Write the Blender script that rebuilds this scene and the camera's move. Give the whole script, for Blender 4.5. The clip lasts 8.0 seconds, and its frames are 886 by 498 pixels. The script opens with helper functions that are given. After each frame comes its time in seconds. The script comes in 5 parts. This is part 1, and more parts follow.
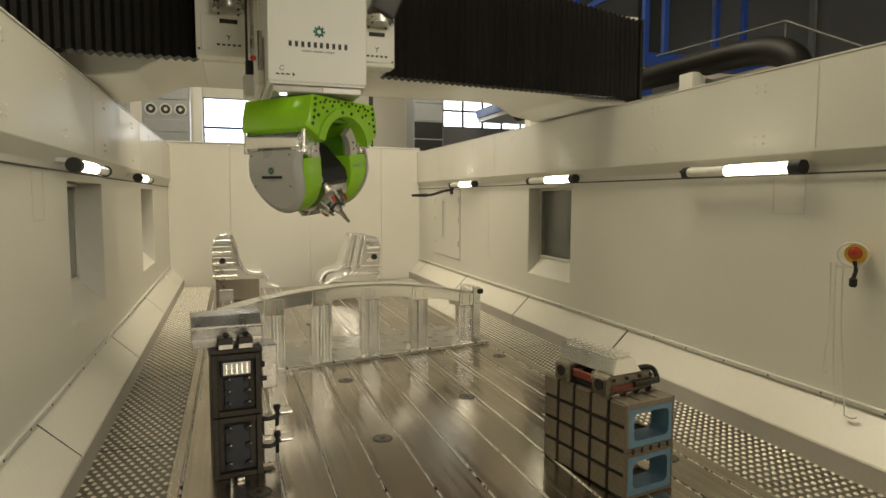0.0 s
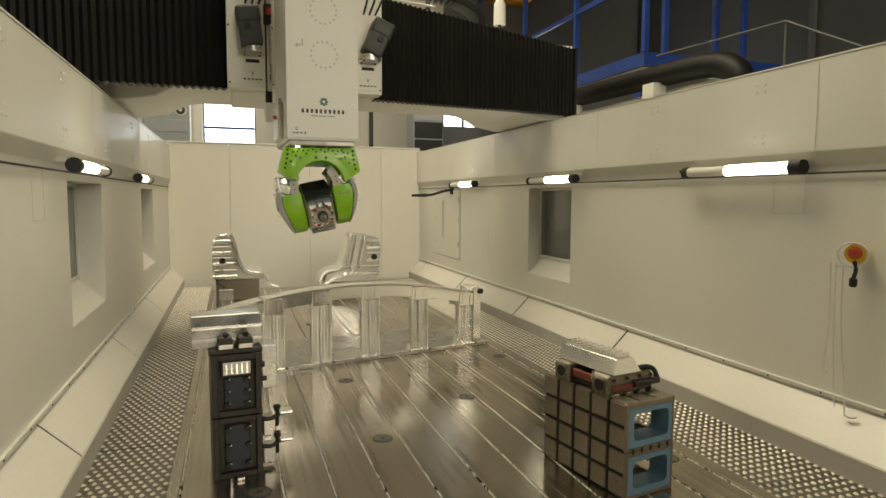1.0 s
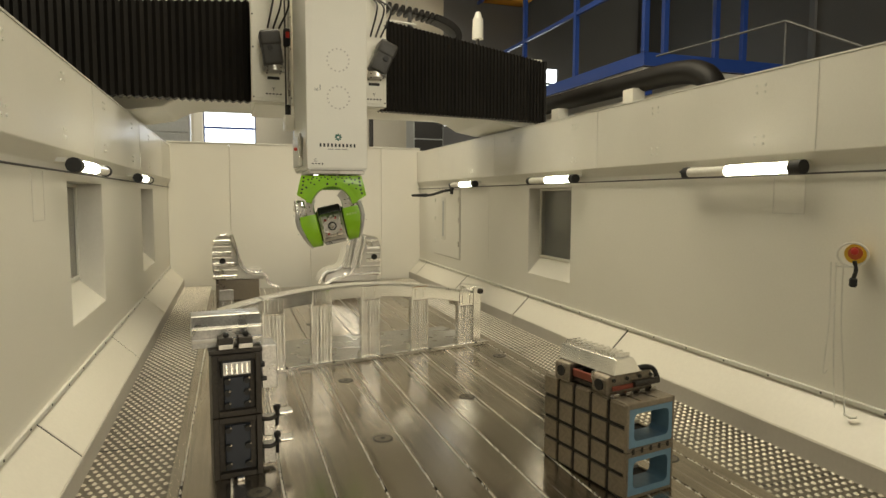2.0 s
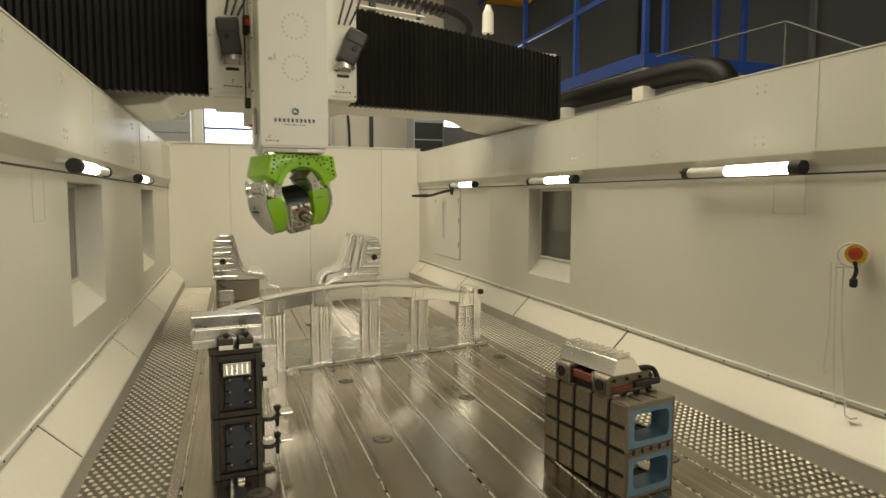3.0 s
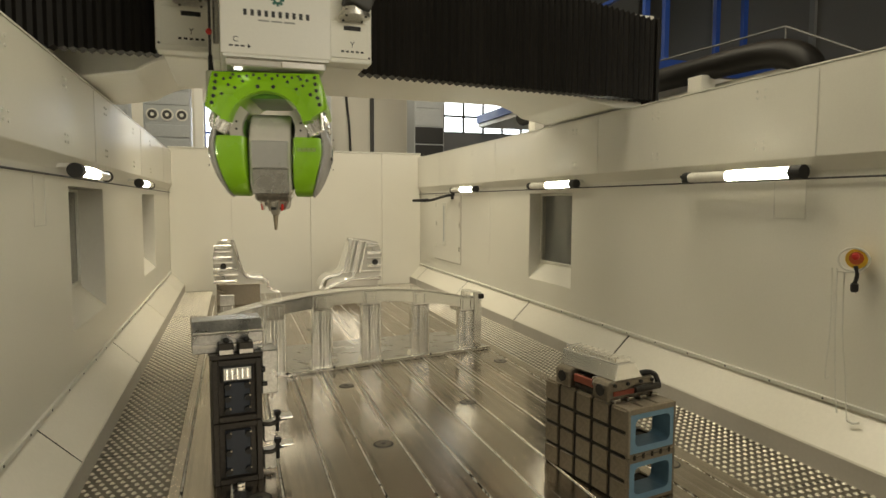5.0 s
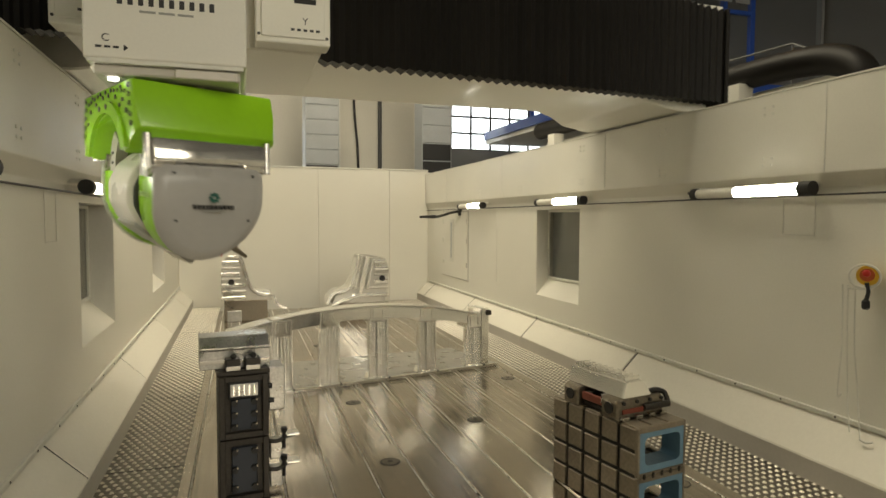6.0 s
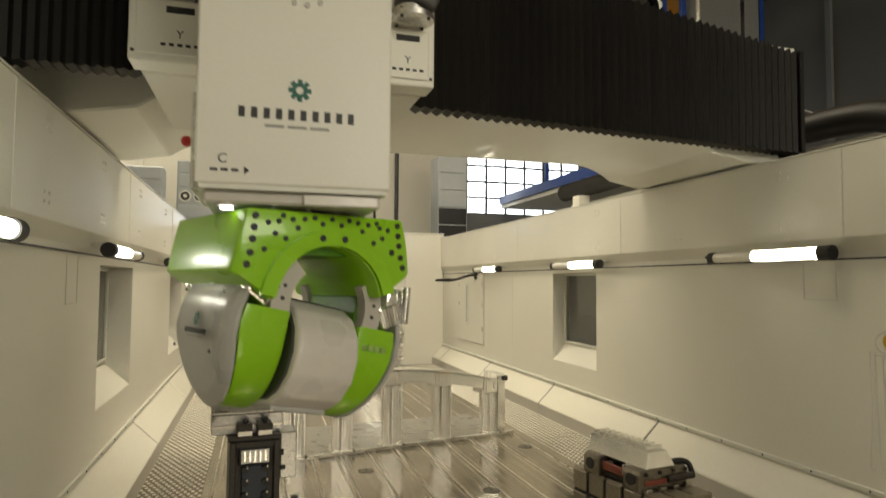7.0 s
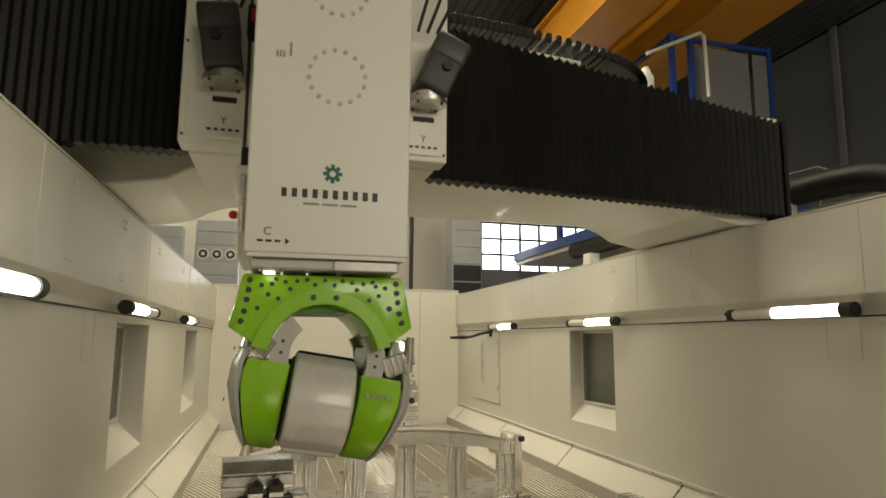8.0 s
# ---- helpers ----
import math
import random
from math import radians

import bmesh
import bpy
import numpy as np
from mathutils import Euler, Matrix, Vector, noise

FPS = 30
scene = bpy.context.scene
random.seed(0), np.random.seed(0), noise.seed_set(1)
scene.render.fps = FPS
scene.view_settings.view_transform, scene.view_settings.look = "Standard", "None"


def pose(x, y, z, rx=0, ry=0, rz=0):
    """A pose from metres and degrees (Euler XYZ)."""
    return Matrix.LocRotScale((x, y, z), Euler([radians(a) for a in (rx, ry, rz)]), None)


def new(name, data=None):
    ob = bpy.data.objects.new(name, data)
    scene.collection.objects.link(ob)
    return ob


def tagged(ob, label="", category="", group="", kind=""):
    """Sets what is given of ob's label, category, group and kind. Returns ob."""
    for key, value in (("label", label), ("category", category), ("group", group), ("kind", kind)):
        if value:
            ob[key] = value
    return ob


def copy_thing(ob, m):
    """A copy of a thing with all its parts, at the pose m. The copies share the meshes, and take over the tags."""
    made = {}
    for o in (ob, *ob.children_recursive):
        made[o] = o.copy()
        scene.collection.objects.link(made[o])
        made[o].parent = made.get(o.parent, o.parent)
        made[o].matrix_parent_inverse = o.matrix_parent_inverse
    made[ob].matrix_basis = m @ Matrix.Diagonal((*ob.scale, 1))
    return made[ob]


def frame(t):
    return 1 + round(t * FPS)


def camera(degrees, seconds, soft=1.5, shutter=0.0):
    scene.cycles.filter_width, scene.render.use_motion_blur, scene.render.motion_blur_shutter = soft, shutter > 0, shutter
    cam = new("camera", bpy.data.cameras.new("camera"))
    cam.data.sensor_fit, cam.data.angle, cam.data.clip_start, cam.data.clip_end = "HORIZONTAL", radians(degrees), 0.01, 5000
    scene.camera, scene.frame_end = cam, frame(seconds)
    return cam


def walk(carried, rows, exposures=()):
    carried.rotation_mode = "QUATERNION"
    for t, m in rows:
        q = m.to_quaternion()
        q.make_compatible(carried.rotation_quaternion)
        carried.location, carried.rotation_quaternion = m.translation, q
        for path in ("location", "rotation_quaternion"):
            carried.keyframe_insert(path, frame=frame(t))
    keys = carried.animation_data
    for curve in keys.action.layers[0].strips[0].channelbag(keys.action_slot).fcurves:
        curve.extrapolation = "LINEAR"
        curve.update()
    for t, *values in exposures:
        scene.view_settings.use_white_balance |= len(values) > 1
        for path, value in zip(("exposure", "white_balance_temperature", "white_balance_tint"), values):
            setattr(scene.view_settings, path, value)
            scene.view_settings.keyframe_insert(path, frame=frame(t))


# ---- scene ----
from math import cos, pi, sin, tan

EYE = (0.0, 0.0, 1.5)


def view(pitch, yaw, roll):
    return pose(*EYE, 90 + pitch, 0, yaw) @ pose(0, 0, 0, 0, 0, roll)


cam = camera(70.72, 8.0, soft=1.5, shutter=0.5)
walk(cam, [(0.0, view(-4.74, -18.69, 0.2)), (0.5, view(-4.74, -18.69, 0.2)), (1.0, view(-4.74, -18.69, 0.2)),
           (1.5, view(-4.74, -18.69, 0.2)), (3.0, view(-4.69, -18.67, 0.18)), (3.5, view(-4.51, -18.68, 0.18)),
           (4.0, view(-4.44, -18.68, 0.17)), (4.5, view(-4.36, -18.67, 0.18)), (4.7, view(-4.34, -18.66, 0.18)),
           (6.0, view(-2.78, -17.94, 0.2)), (6.5, view(-0.59, -17.19, 0.26)), (7.0, view(3.02, -16.48, 0.38)),
           (7.5, view(6.28, -16.12, 0.38)), (8.0, view(8.23, -15.09, 0.4))],
     exposures=[(0.0, -0.17), (3.0, -0.09), (4.5, -0.13), (6.0, -0.08), (7.0, -0.03), (7.5, -0.12), (8.0, -0.25)])

# ---- light ----
world = bpy.data.worlds.new("sky")
scene.world = world
world.use_nodes = True
wn = world.node_tree
sky = wn.nodes.new("ShaderNodeTexSky")
sky.sky_type = "NISHITA"
sky.sun_disc = False
sky.sun_elevation, sky.sun_rotation = radians(40), radians(200)
wn.nodes["Background"].inputs[1].default_value = 0.12
wn.links.new(sky.outputs[0], wn.nodes["Background"].inputs[0])


def area(name, at, turn, sx, sy, watts, colour):
    data = bpy.data.lights.new(name, "AREA")
    data.shape, data.size, data.size_y, data.energy, data.color = "RECTANGLE", sx, sy, watts, colour
    ob = new(name, data)
    ob.matrix_basis = pose(*at, *turn)
    return ob


# fill lamps added as daylight; rooflights and a glazed hall end are assumed, unseen
area("fill_above", (1.2, 6.2, 8.1), (0, 0, 0), 3.1, 7.0, 640, (1.0, 0.88, 0.62))
area("fill_south", (5.2, -8.95, 4.6), (90, 0, 0), 7.4, 4.4, 700, (1.0, 0.90, 0.68))
area("fill_north", (-4.5, 13.7, 8.1), (0, 0, 0), 3.3, 2.1, 420, (1.0, 0.90, 0.68))


# ---- materials ----
def mat(name, colour, rough=0.5, metal=0.0, grain=0.06, scale=40.0, stain=0.1, stain_scale=1.5, bump=0.02,
        stretch=(1, 1, 1), spread=0.0, rough_var=0.1, coat=0.0, spec=0.5, streaky=False):
    m = bpy.data.materials.new(name)
    m.use_nodes = True
    nt = m.node_tree
    N, L = nt.nodes, nt.links
    bsdf = N["Principled BSDF"]
    tc = N.new("ShaderNodeTexCoord")
    mp = N.new("ShaderNodeMapping")
    mp.inputs["Scale"].default_value = stretch
    L.new(tc.outputs["Object"], mp.inputs[0])
    fine = N.new("ShaderNodeTexNoise")
    fine.inputs["Scale"].default_value, fine.inputs["Detail"].default_value = scale, 4
    broad = N.new("ShaderNodeTexNoise")
    broad.inputs["Scale"].default_value, broad.inputs["Detail"].default_value = stain_scale, 5
    L.new(mp.outputs[0], fine.inputs[0])
    L.new(tc.outputs["Object"], broad.inputs[0])

    def ranged(src, lo, hi):
        r = N.new("ShaderNodeMapRange")
        r.inputs[1].default_value, r.inputs[2].default_value = 0.3, 0.7
        r.inputs[3].default_value, r.inputs[4].default_value = lo, hi
        L.new(src, r.inputs[0])
        return r.outputs[0]

    def times(a, b):
        k = N.new("ShaderNodeMath")
        k.operation = "MULTIPLY"
        L.new(a, k.inputs[0])
        L.new(b, k.inputs[1])
        return k.outputs[0]

    v = times(ranged(fine.outputs[0], 1 - grain, 1 + grain), ranged(broad.outputs[0], 1 - stain, 1 + stain * 0.5))
    if spread:
        info = N.new("ShaderNodeObjectInfo")
        r = N.new("ShaderNodeMapRange")
        r.inputs[3].default_value, r.inputs[4].default_value = 1 - spread, 1 + spread
        L.new(info.outputs["Random"], r.inputs[0])
        v = times(v, r.outputs[0])
    mix = N.new("ShaderNodeVectorMath")
    mix.operation = "SCALE"
    mix.inputs[0].default_value = colour
    L.new(v, mix.inputs["Scale"])
    L.new(mix.outputs[0], bsdf.inputs["Base Color"])
    L.new(ranged((fine if streaky else broad).outputs[0], max(0.03, rough - rough_var), min(1, rough + rough_var)), bsdf.inputs["Roughness"])
    bsdf.inputs["Metallic"].default_value = metal
    bsdf.inputs["Specular IOR Level"].default_value = spec
    bsdf.inputs["Coat Weight"].default_value = coat
    if bump:
        b = N.new("ShaderNodeBump")
        b.inputs["Strength"].default_value, b.inputs["Distance"].default_value = 0.4, bump
        L.new(fine.outputs[0], b.inputs["Height"])
        L.new(b.outputs[0], bsdf.inputs["Normal"])
    return m


def glow(name, colour, strength):
    m = bpy.data.materials.new(name)
    m.use_nodes = True
    b = m.node_tree.nodes["Principled BSDF"]
    b.inputs["Base Color"].default_value = (*colour, 1)
    b.inputs["Emission Color"].default_value = (*colour, 1)
    b.inputs["Emission Strength"].default_value = strength
    return m


def glass(name, colour, rough=0.03):
    m = bpy.data.materials.new(name)
    m.use_nodes = True
    b = m.node_tree.nodes["Principled BSDF"]
    b.inputs["Base Color"].default_value = (*colour, 1)
    b.inputs["Roughness"].default_value = rough
    b.inputs["Transmission Weight"].default_value = 1.0
    b.inputs["IOR"].default_value = 1.3
    return m


CREAM = mat("cream_paint", (0.74, 0.72, 0.64), 0.42, stain=0.05, grain=0.015, scale=90, bump=0.0006, coat=0.05)
CREAM_WALL = mat("cream_panel_paint", (0.76, 0.74, 0.66), 0.36, stain=0.04, grain=0.015, scale=60, bump=0.0005, stain_scale=0.8, rough_var=0.04)
KICK = mat("cream_kick_paint", (0.74, 0.71, 0.62), 0.35, stain=0.02, grain=0.02, bump=0.0005, rough_var=0.03)
KICK_BASE = mat("warm_grey_strip", (0.50, 0.47, 0.42), 0.45, stain=0.12, grain=0.03, bump=0.0005)
REVEAL = mat("reveal_paint", (0.66, 0.64, 0.58), 0.45, stain=0.06, grain=0.02, bump=0.0004)
TRIM = mat("pale_trim", (0.70, 0.69, 0.62), 0.4, stain=0.1, grain=0.03, bump=0.0005)
STEEL_TABLE = mat("ground_steel", (0.45, 0.40, 0.335), 0.22, 1.0, grain=0.24, scale=26, stain=0.2, stain_scale=1.6,
                  stretch=(1, 0.012, 1), bump=0.0003, spread=0.10, rough_var=0.1, streaky=True)
# the slots' shade is put into this dark colour; caps and seams share it
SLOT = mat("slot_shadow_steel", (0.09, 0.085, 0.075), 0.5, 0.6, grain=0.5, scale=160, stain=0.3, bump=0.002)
CHIPS = mat("bright_chips", (0.82, 0.79, 0.70), 0.4, 0.1, grain=0.4, scale=200, bump=0.004)
GRATE = mat("chequer_steel", (0.21, 0.19, 0.155), 0.36, 0.85, grain=0.2, scale=50, stain=0.3, bump=0.001)
# pale steel: the bumps' highlights are put into the colour
BUMP = mat("bump_highlight_steel", (0.86, 0.82, 0.72), 0.42, 0.9, grain=0.2, scale=80, bump=0.001)
ALU = mat("milled_aluminium", (0.97, 0.96, 0.92), 0.16, 0.88, grain=0.04, scale=90, stain=0.05, stretch=(1, 1, 0.03), bump=0.0002, stain_scale=3, rough_var=0.07)
ALU_DULL = mat("sawn_aluminium", (0.58, 0.56, 0.51), 0.33, 0.95, grain=0.05, scale=140, stain=0.15, stretch=(0.05, 1, 1), bump=0.0006)
WORN_ALU = mat("worn_aluminium", (0.46, 0.45, 0.42), 0.32, 0.8, grain=0.15, scale=90, stain=0.25, bump=0.001, stain_scale=8)
VICE = mat("oiled_vice_steel", (0.26, 0.225, 0.175), 0.35, 0.8, grain=0.15, scale=70, stain=0.25, bump=0.0008)
CAST = mat("dark_cast_iron", (0.055, 0.048, 0.04), 0.5, 0.5, grain=0.2, scale=60, stain=0.3, bump=0.001, spread=0.1)
CUBE = mat("fixture_steel", (0.30, 0.26, 0.20), 0.42, 0.7, grain=0.12, scale=60, stain=0.2, bump=0.0006, spread=0.12)
# fixture steel darkened to stand for shade in grooves and inside the cube
CUBE_DARK = mat("fixture_shade", (0.03, 0.027, 0.023), 0.6, 0.3, grain=0.2, bump=0.001)
BLUE_PAINT = mat("pale_blue_paint", (0.15, 0.27, 0.37), 0.45, stain=0.12, bump=0.0004)
BLUE_DARK = mat("slate_blue_plate", (0.028, 0.034, 0.047), 0.45, 0.3, stain=0.2, bump=0.0005)
BLUE_STEEL = mat("royal_blue_paint", (0.012, 0.05, 0.26), 0.4, stain=0.12, bump=0.0003)
BLACK = mat("black_plastic", (0.012, 0.0115, 0.011), 0.55, stain=0.15, bump=0.0005)
BELLOW = mat("black_bellows_cloth", (0.0085, 0.0072, 0.0057), 0.5, stain=0.2, grain=0.12, scale=120, bump=0.0008, spread=0.25, spec=0.25)
MOTOR = mat("anthracite_motor", (0.045, 0.043, 0.04), 0.5, stain=0.15, bump=0.0006)
GREEN = mat("lime_green_paint", (0.27, 0.56, 0.012), 0.3, stain=0.06, grain=0.02, bump=0.0003, coat=0.3)
# the lime green darkened by hand for the shaded inside of the head
GREEN_IN = mat("shaded_green_paint", (0.10, 0.27, 0.015), 0.4, stain=0.1, bump=0.0004)
GREY_COVER = mat("warm_grey_cover", (0.50, 0.47, 0.42), 0.35, stain=0.06, grain=0.02, bump=0.0003, coat=0.15)
COVER_GREY = mat("mid_grey_cover", (0.43, 0.42, 0.395), 0.33, stain=0.06, grain=0.02, bump=0.0003, coat=0.15)
PALE_COVER = mat("pale_grey_shell", (0.66, 0.62, 0.56), 0.3, stain=0.05, grain=0.02, bump=0.0003, coat=0.3)
CHROME = mat("bright_steel", (0.62, 0.60, 0.56), 0.27, 1.0, grain=0.2, scale=60, stain=0.15, bump=0.001)
TOOL = mat("tool_steel", (0.35, 0.31, 0.24), 0.3, 1.0, bump=0.0005)
RED = mat("red_plastic", (0.55, 0.03, 0.02), 0.4, bump=0.0003)
RUST = mat("worn_red_paint", (0.24, 0.055, 0.03), 0.5, stain=0.3, bump=0.0005)
ORANGE = mat("orange_plastic", (0.50, 0.10, 0.02), 0.4, stain=0.1, bump=0.0003)
YELLOW = mat("yellow_plastic", (0.75, 0.48, 0.03), 0.4, stain=0.1, bump=0.0003)
CRANE = mat("crane_orange_paint", (0.58, 0.25, 0.015), 0.45, stain=0.12, bump=0.0005)
INK = mat("black_print", (0.02, 0.02, 0.02), 0.5, bump=0)
INK_GREEN = mat("dark_green_print", (0.01, 0.11, 0.08), 0.5, bump=0)
INK_GREY = mat("grey_print", (0.30, 0.30, 0.27), 0.5, bump=0)
INK_PALE = mat("pale_print", (0.55, 0.75, 0.25), 0.5, bump=0)
HALL_GREY = mat("hall_grey_cladding", (0.115, 0.115, 0.11), 0.6, stain=0.15, stain_scale=0.4, bump=0.0005)
HALL_DIM = mat("hall_blue_grey_cladding", (0.17, 0.175, 0.18), 0.6, stain=0.15, stain_scale=0.5, bump=0.0005)
HALL_WALL = mat("hall_cream_cladding", (0.66, 0.63, 0.54), 0.55, stain=0.08, stain_scale=0.5, bump=0.0005)
HALL_ROOF = mat("hall_roof_deck", (0.05, 0.048, 0.042), 0.6, stain=0.2, stain_scale=0.5, bump=0.001)
CONCRETE = mat("grey_concrete", (0.30, 0.29, 0.27), 0.7, stain=0.2, bump=0.001)
CABINET = mat("grey_cabinet_paint", (0.42, 0.44, 0.45), 0.45, stain=0.1, bump=0.0004)
PANE_DARK = glass("tinted_pane", (0.78, 0.78, 0.74))
TUBE_CLEAR = mat("frosted_tube", (0.82, 0.80, 0.72), 0.2, stain=0.05, bump=0, coat=0.5)
TUBE_GLOW = glow("lit_tube", (1.0, 0.98, 0.80), 20.0)
WORK_GLOW = glow("lit_work_lamp", (1.0, 0.98, 0.88), 4.0)
DAY = glow("daylit_sky", (0.90, 0.96, 0.98), 4.0)


# ---- mesh helpers ----
def link(name, bm, material, parent=None, label="", m=None, smooth=False):
    me = bpy.data.meshes.new(name)
    bmesh.ops.recalc_face_normals(bm, faces=bm.faces)
    if smooth:
        for f in bm.faces:
            f.smooth = True
    bm.to_mesh(me)
    bm.free()
    me.materials.append(material)
    if smooth:
        me.set_sharp_from_angle(angle=radians(35))
    ob = new(name, me)
    if parent:
        ob.parent = parent
    if m is not None:
        ob.matrix_basis = m
    if label:
        tagged(ob, label)
    return ob


def part(name, bm, material, parent, label="", m=None, smooth=False):
    return link(name, bm, material, parent, label, m, smooth)


def thing(name, label, category, group="", at=None, kind=""):
    ob = new(name)
    ob.empty_display_size = 0.1
    if at is not None:
        ob.matrix_basis = at
    return tagged(ob, label, category, group, kind)


def share(name, ob, parent, m):
    o = new(name, ob.data)
    o.parent = parent
    o.matrix_basis = m
    return o


def cuboid(x0, x1, y0, y1, z0, z1, bevel=0.0, bm=None, seg=1):
    b = bmesh.new()
    vs = [b.verts.new((x, y, z)) for x in (x0, x1) for y in (y0, y1) for z in (z0, z1)]
    for q in ((0, 1, 3, 2), (4, 6, 7, 5), (0, 4, 5, 1), (2, 3, 7, 6), (0, 2, 6, 4), (1, 5, 7, 3)):
        b.faces.new([vs[i] for i in q])
    if bevel:
        bmesh.ops.bevel(b, geom=b.edges[:], offset=bevel, segments=seg, profile=0.5, affect="EDGES", clamp_overlap=True)
    return merge(bm, b)


def merge(bm, b):
    if bm is None:
        return b
    me = bpy.data.meshes.new("tmp")
    b.to_mesh(me)
    b.free()
    bm.from_mesh(me)
    bpy.data.meshes.remove(me)
    return bm


def prism(points, axis, a, b_, bm=None, bevel=0.0, seg=1):
    """Extrude an outline; axis 'x': points are (y, z); 'y': (x, z); 'z': (x, y)."""
    b = bmesh.new()

    def at(p, d):
        return {"x": (d, p[0], p[1]), "y": (p[0], d, p[1]), "z": (p[0], p[1], d)}[axis]

    lo = [b.verts.new(at(p, a)) for p in points]
    hi = [b.verts.new(at(p, b_)) for p in points]
    n = len(points)
    b.faces.new(lo)
    b.faces.new(hi[::-1])
    for i in range(n):
        b.faces.new((lo[i], hi[i], hi[(i + 1) % n], lo[(i + 1) % n]))
    bmesh.ops.recalc_face_normals(b, faces=b.faces)
    if bevel:
        bmesh.ops.bevel(b, geom=b.edges[:], offset=bevel, segments=seg, profile=0.5, affect="EDGES", clamp_overlap=True)
    return merge(bm, b)


def rod(p, q, r, r2=None, seg=16, bm=None):
    b = bmesh.new()
    p, q = Vector(p), Vector(q)
    m = Matrix.Translation((p + q) / 2) @ (q - p).to_track_quat("Z", "Y").to_matrix().to_4x4()
    bmesh.ops.create_cone(b, cap_ends=True, segments=seg, radius1=r, radius2=r if r2 is None else r2, depth=(q - p).length, matrix=m)
    return merge(bm, b)


def ball(at, r, bm=None, seg=12, scale=(1, 1, 1)):
    b = bmesh.new()
    bmesh.ops.create_uvsphere(b, u_segments=seg, v_segments=max(6, seg // 2), radius=r,
                              matrix=Matrix.Translation(at) @ Matrix.Diagonal((*scale, 1)))
    return merge(bm, b)


def tube(points, r, bm=None, seg=8):
    b = bmesh.new()
    rings = []
    pts = [Vector(p) for p in points]
    for i, p in enumerate(pts):
        d = (pts[min(i + 1, len(pts) - 1)] - pts[max(i - 1, 0)]).normalized()
        q = d.to_track_quat("Z", "Y").to_matrix()
        rings.append([b.verts.new(p + q @ Vector((r * cos(2 * pi * k / seg), r * sin(2 * pi * k / seg), 0))) for k in range(seg)])
    for a, c in zip(rings, rings[1:]):
        best = min(range(seg), key=lambda s: sum((a[k].co - c[(k + s) % seg].co).length for k in range(seg)))
        for k in range(seg):
            b.faces.new((a[k], a[(k + 1) % seg], c[(k + 1 + best) % seg], c[(k + best) % seg]))
    b.faces.new(rings[0])
    b.faces.new(rings[-1][::-1])
    return merge(bm, b)


def smooth_path(points, n=8):
    pts = [Vector(p) for p in points]
    out = []
    for i in range(len(pts) - 1):
        a, b, c, d = pts[max(i - 1, 0)], pts[i], pts[i + 1], pts[min(i + 2, len(pts) - 1)]
        for k in range(n):
            t = k / n
            out.append(0.5 * ((2 * b) + (c - a) * t + (2 * a - 5 * b + 4 * c - d) * t * t + (3 * b - a - 3 * c + d) * t ** 3))
    out.append(pts[-1])
    return out


# ---- the machine's enclosure ----
XL, XR = -1.017, 3.417          # side wall faces
BL, BR = -0.963, 3.363          # faces of the side beams
Y0, Y1 = -4.0, 11.5             # open end, back wall
TOP, LOW = 2.334, 1.785         # the beams' faces
KICK_Z = 0.295
GRATE_Z = -0.05


def side_wall(name, x, s, openings):
    """A side wall with its window openings; s is +1 for the wall on the +x side."""
    ob = thing(name, "cream painted steel side wall of the milling machine enclosure", "wall", kind="structure")
    th = 0.26
    xa, xb = (x, x + th) if s > 0 else (x - th, x)
    bm = bmesh.new()
    z0, z1 = -0.9, LOW + 0.02
    ys = [Y0] + [v for o in openings for v in o[:2]] + [Y1 + 0.1]
    for i in range(0, len(ys), 2):
        cuboid(xa, xb, ys[i], ys[i + 1], z0, z1, bm=bm)
    for ya, yb, za, zb in openings:
        cuboid(xa, xb, ya, yb, z0, za - 0.004, bm=bm)
        cuboid(xa, xb, ya, yb, zb, z1, bm=bm)
    part("wall_panel", bm, CREAM_WALL, ob)
    return ob


WIN_R = [(5.85, 6.87, 0.585, 1.61)]
WIN_L = [(4.67, 5.83, 0.63, 1.6), (8.2, 9.4, 0.6, 1.595)]
side_wall("wall_right", XR, 1, WIN_R)
side_wall("wall_left", XL, -1, WIN_L)


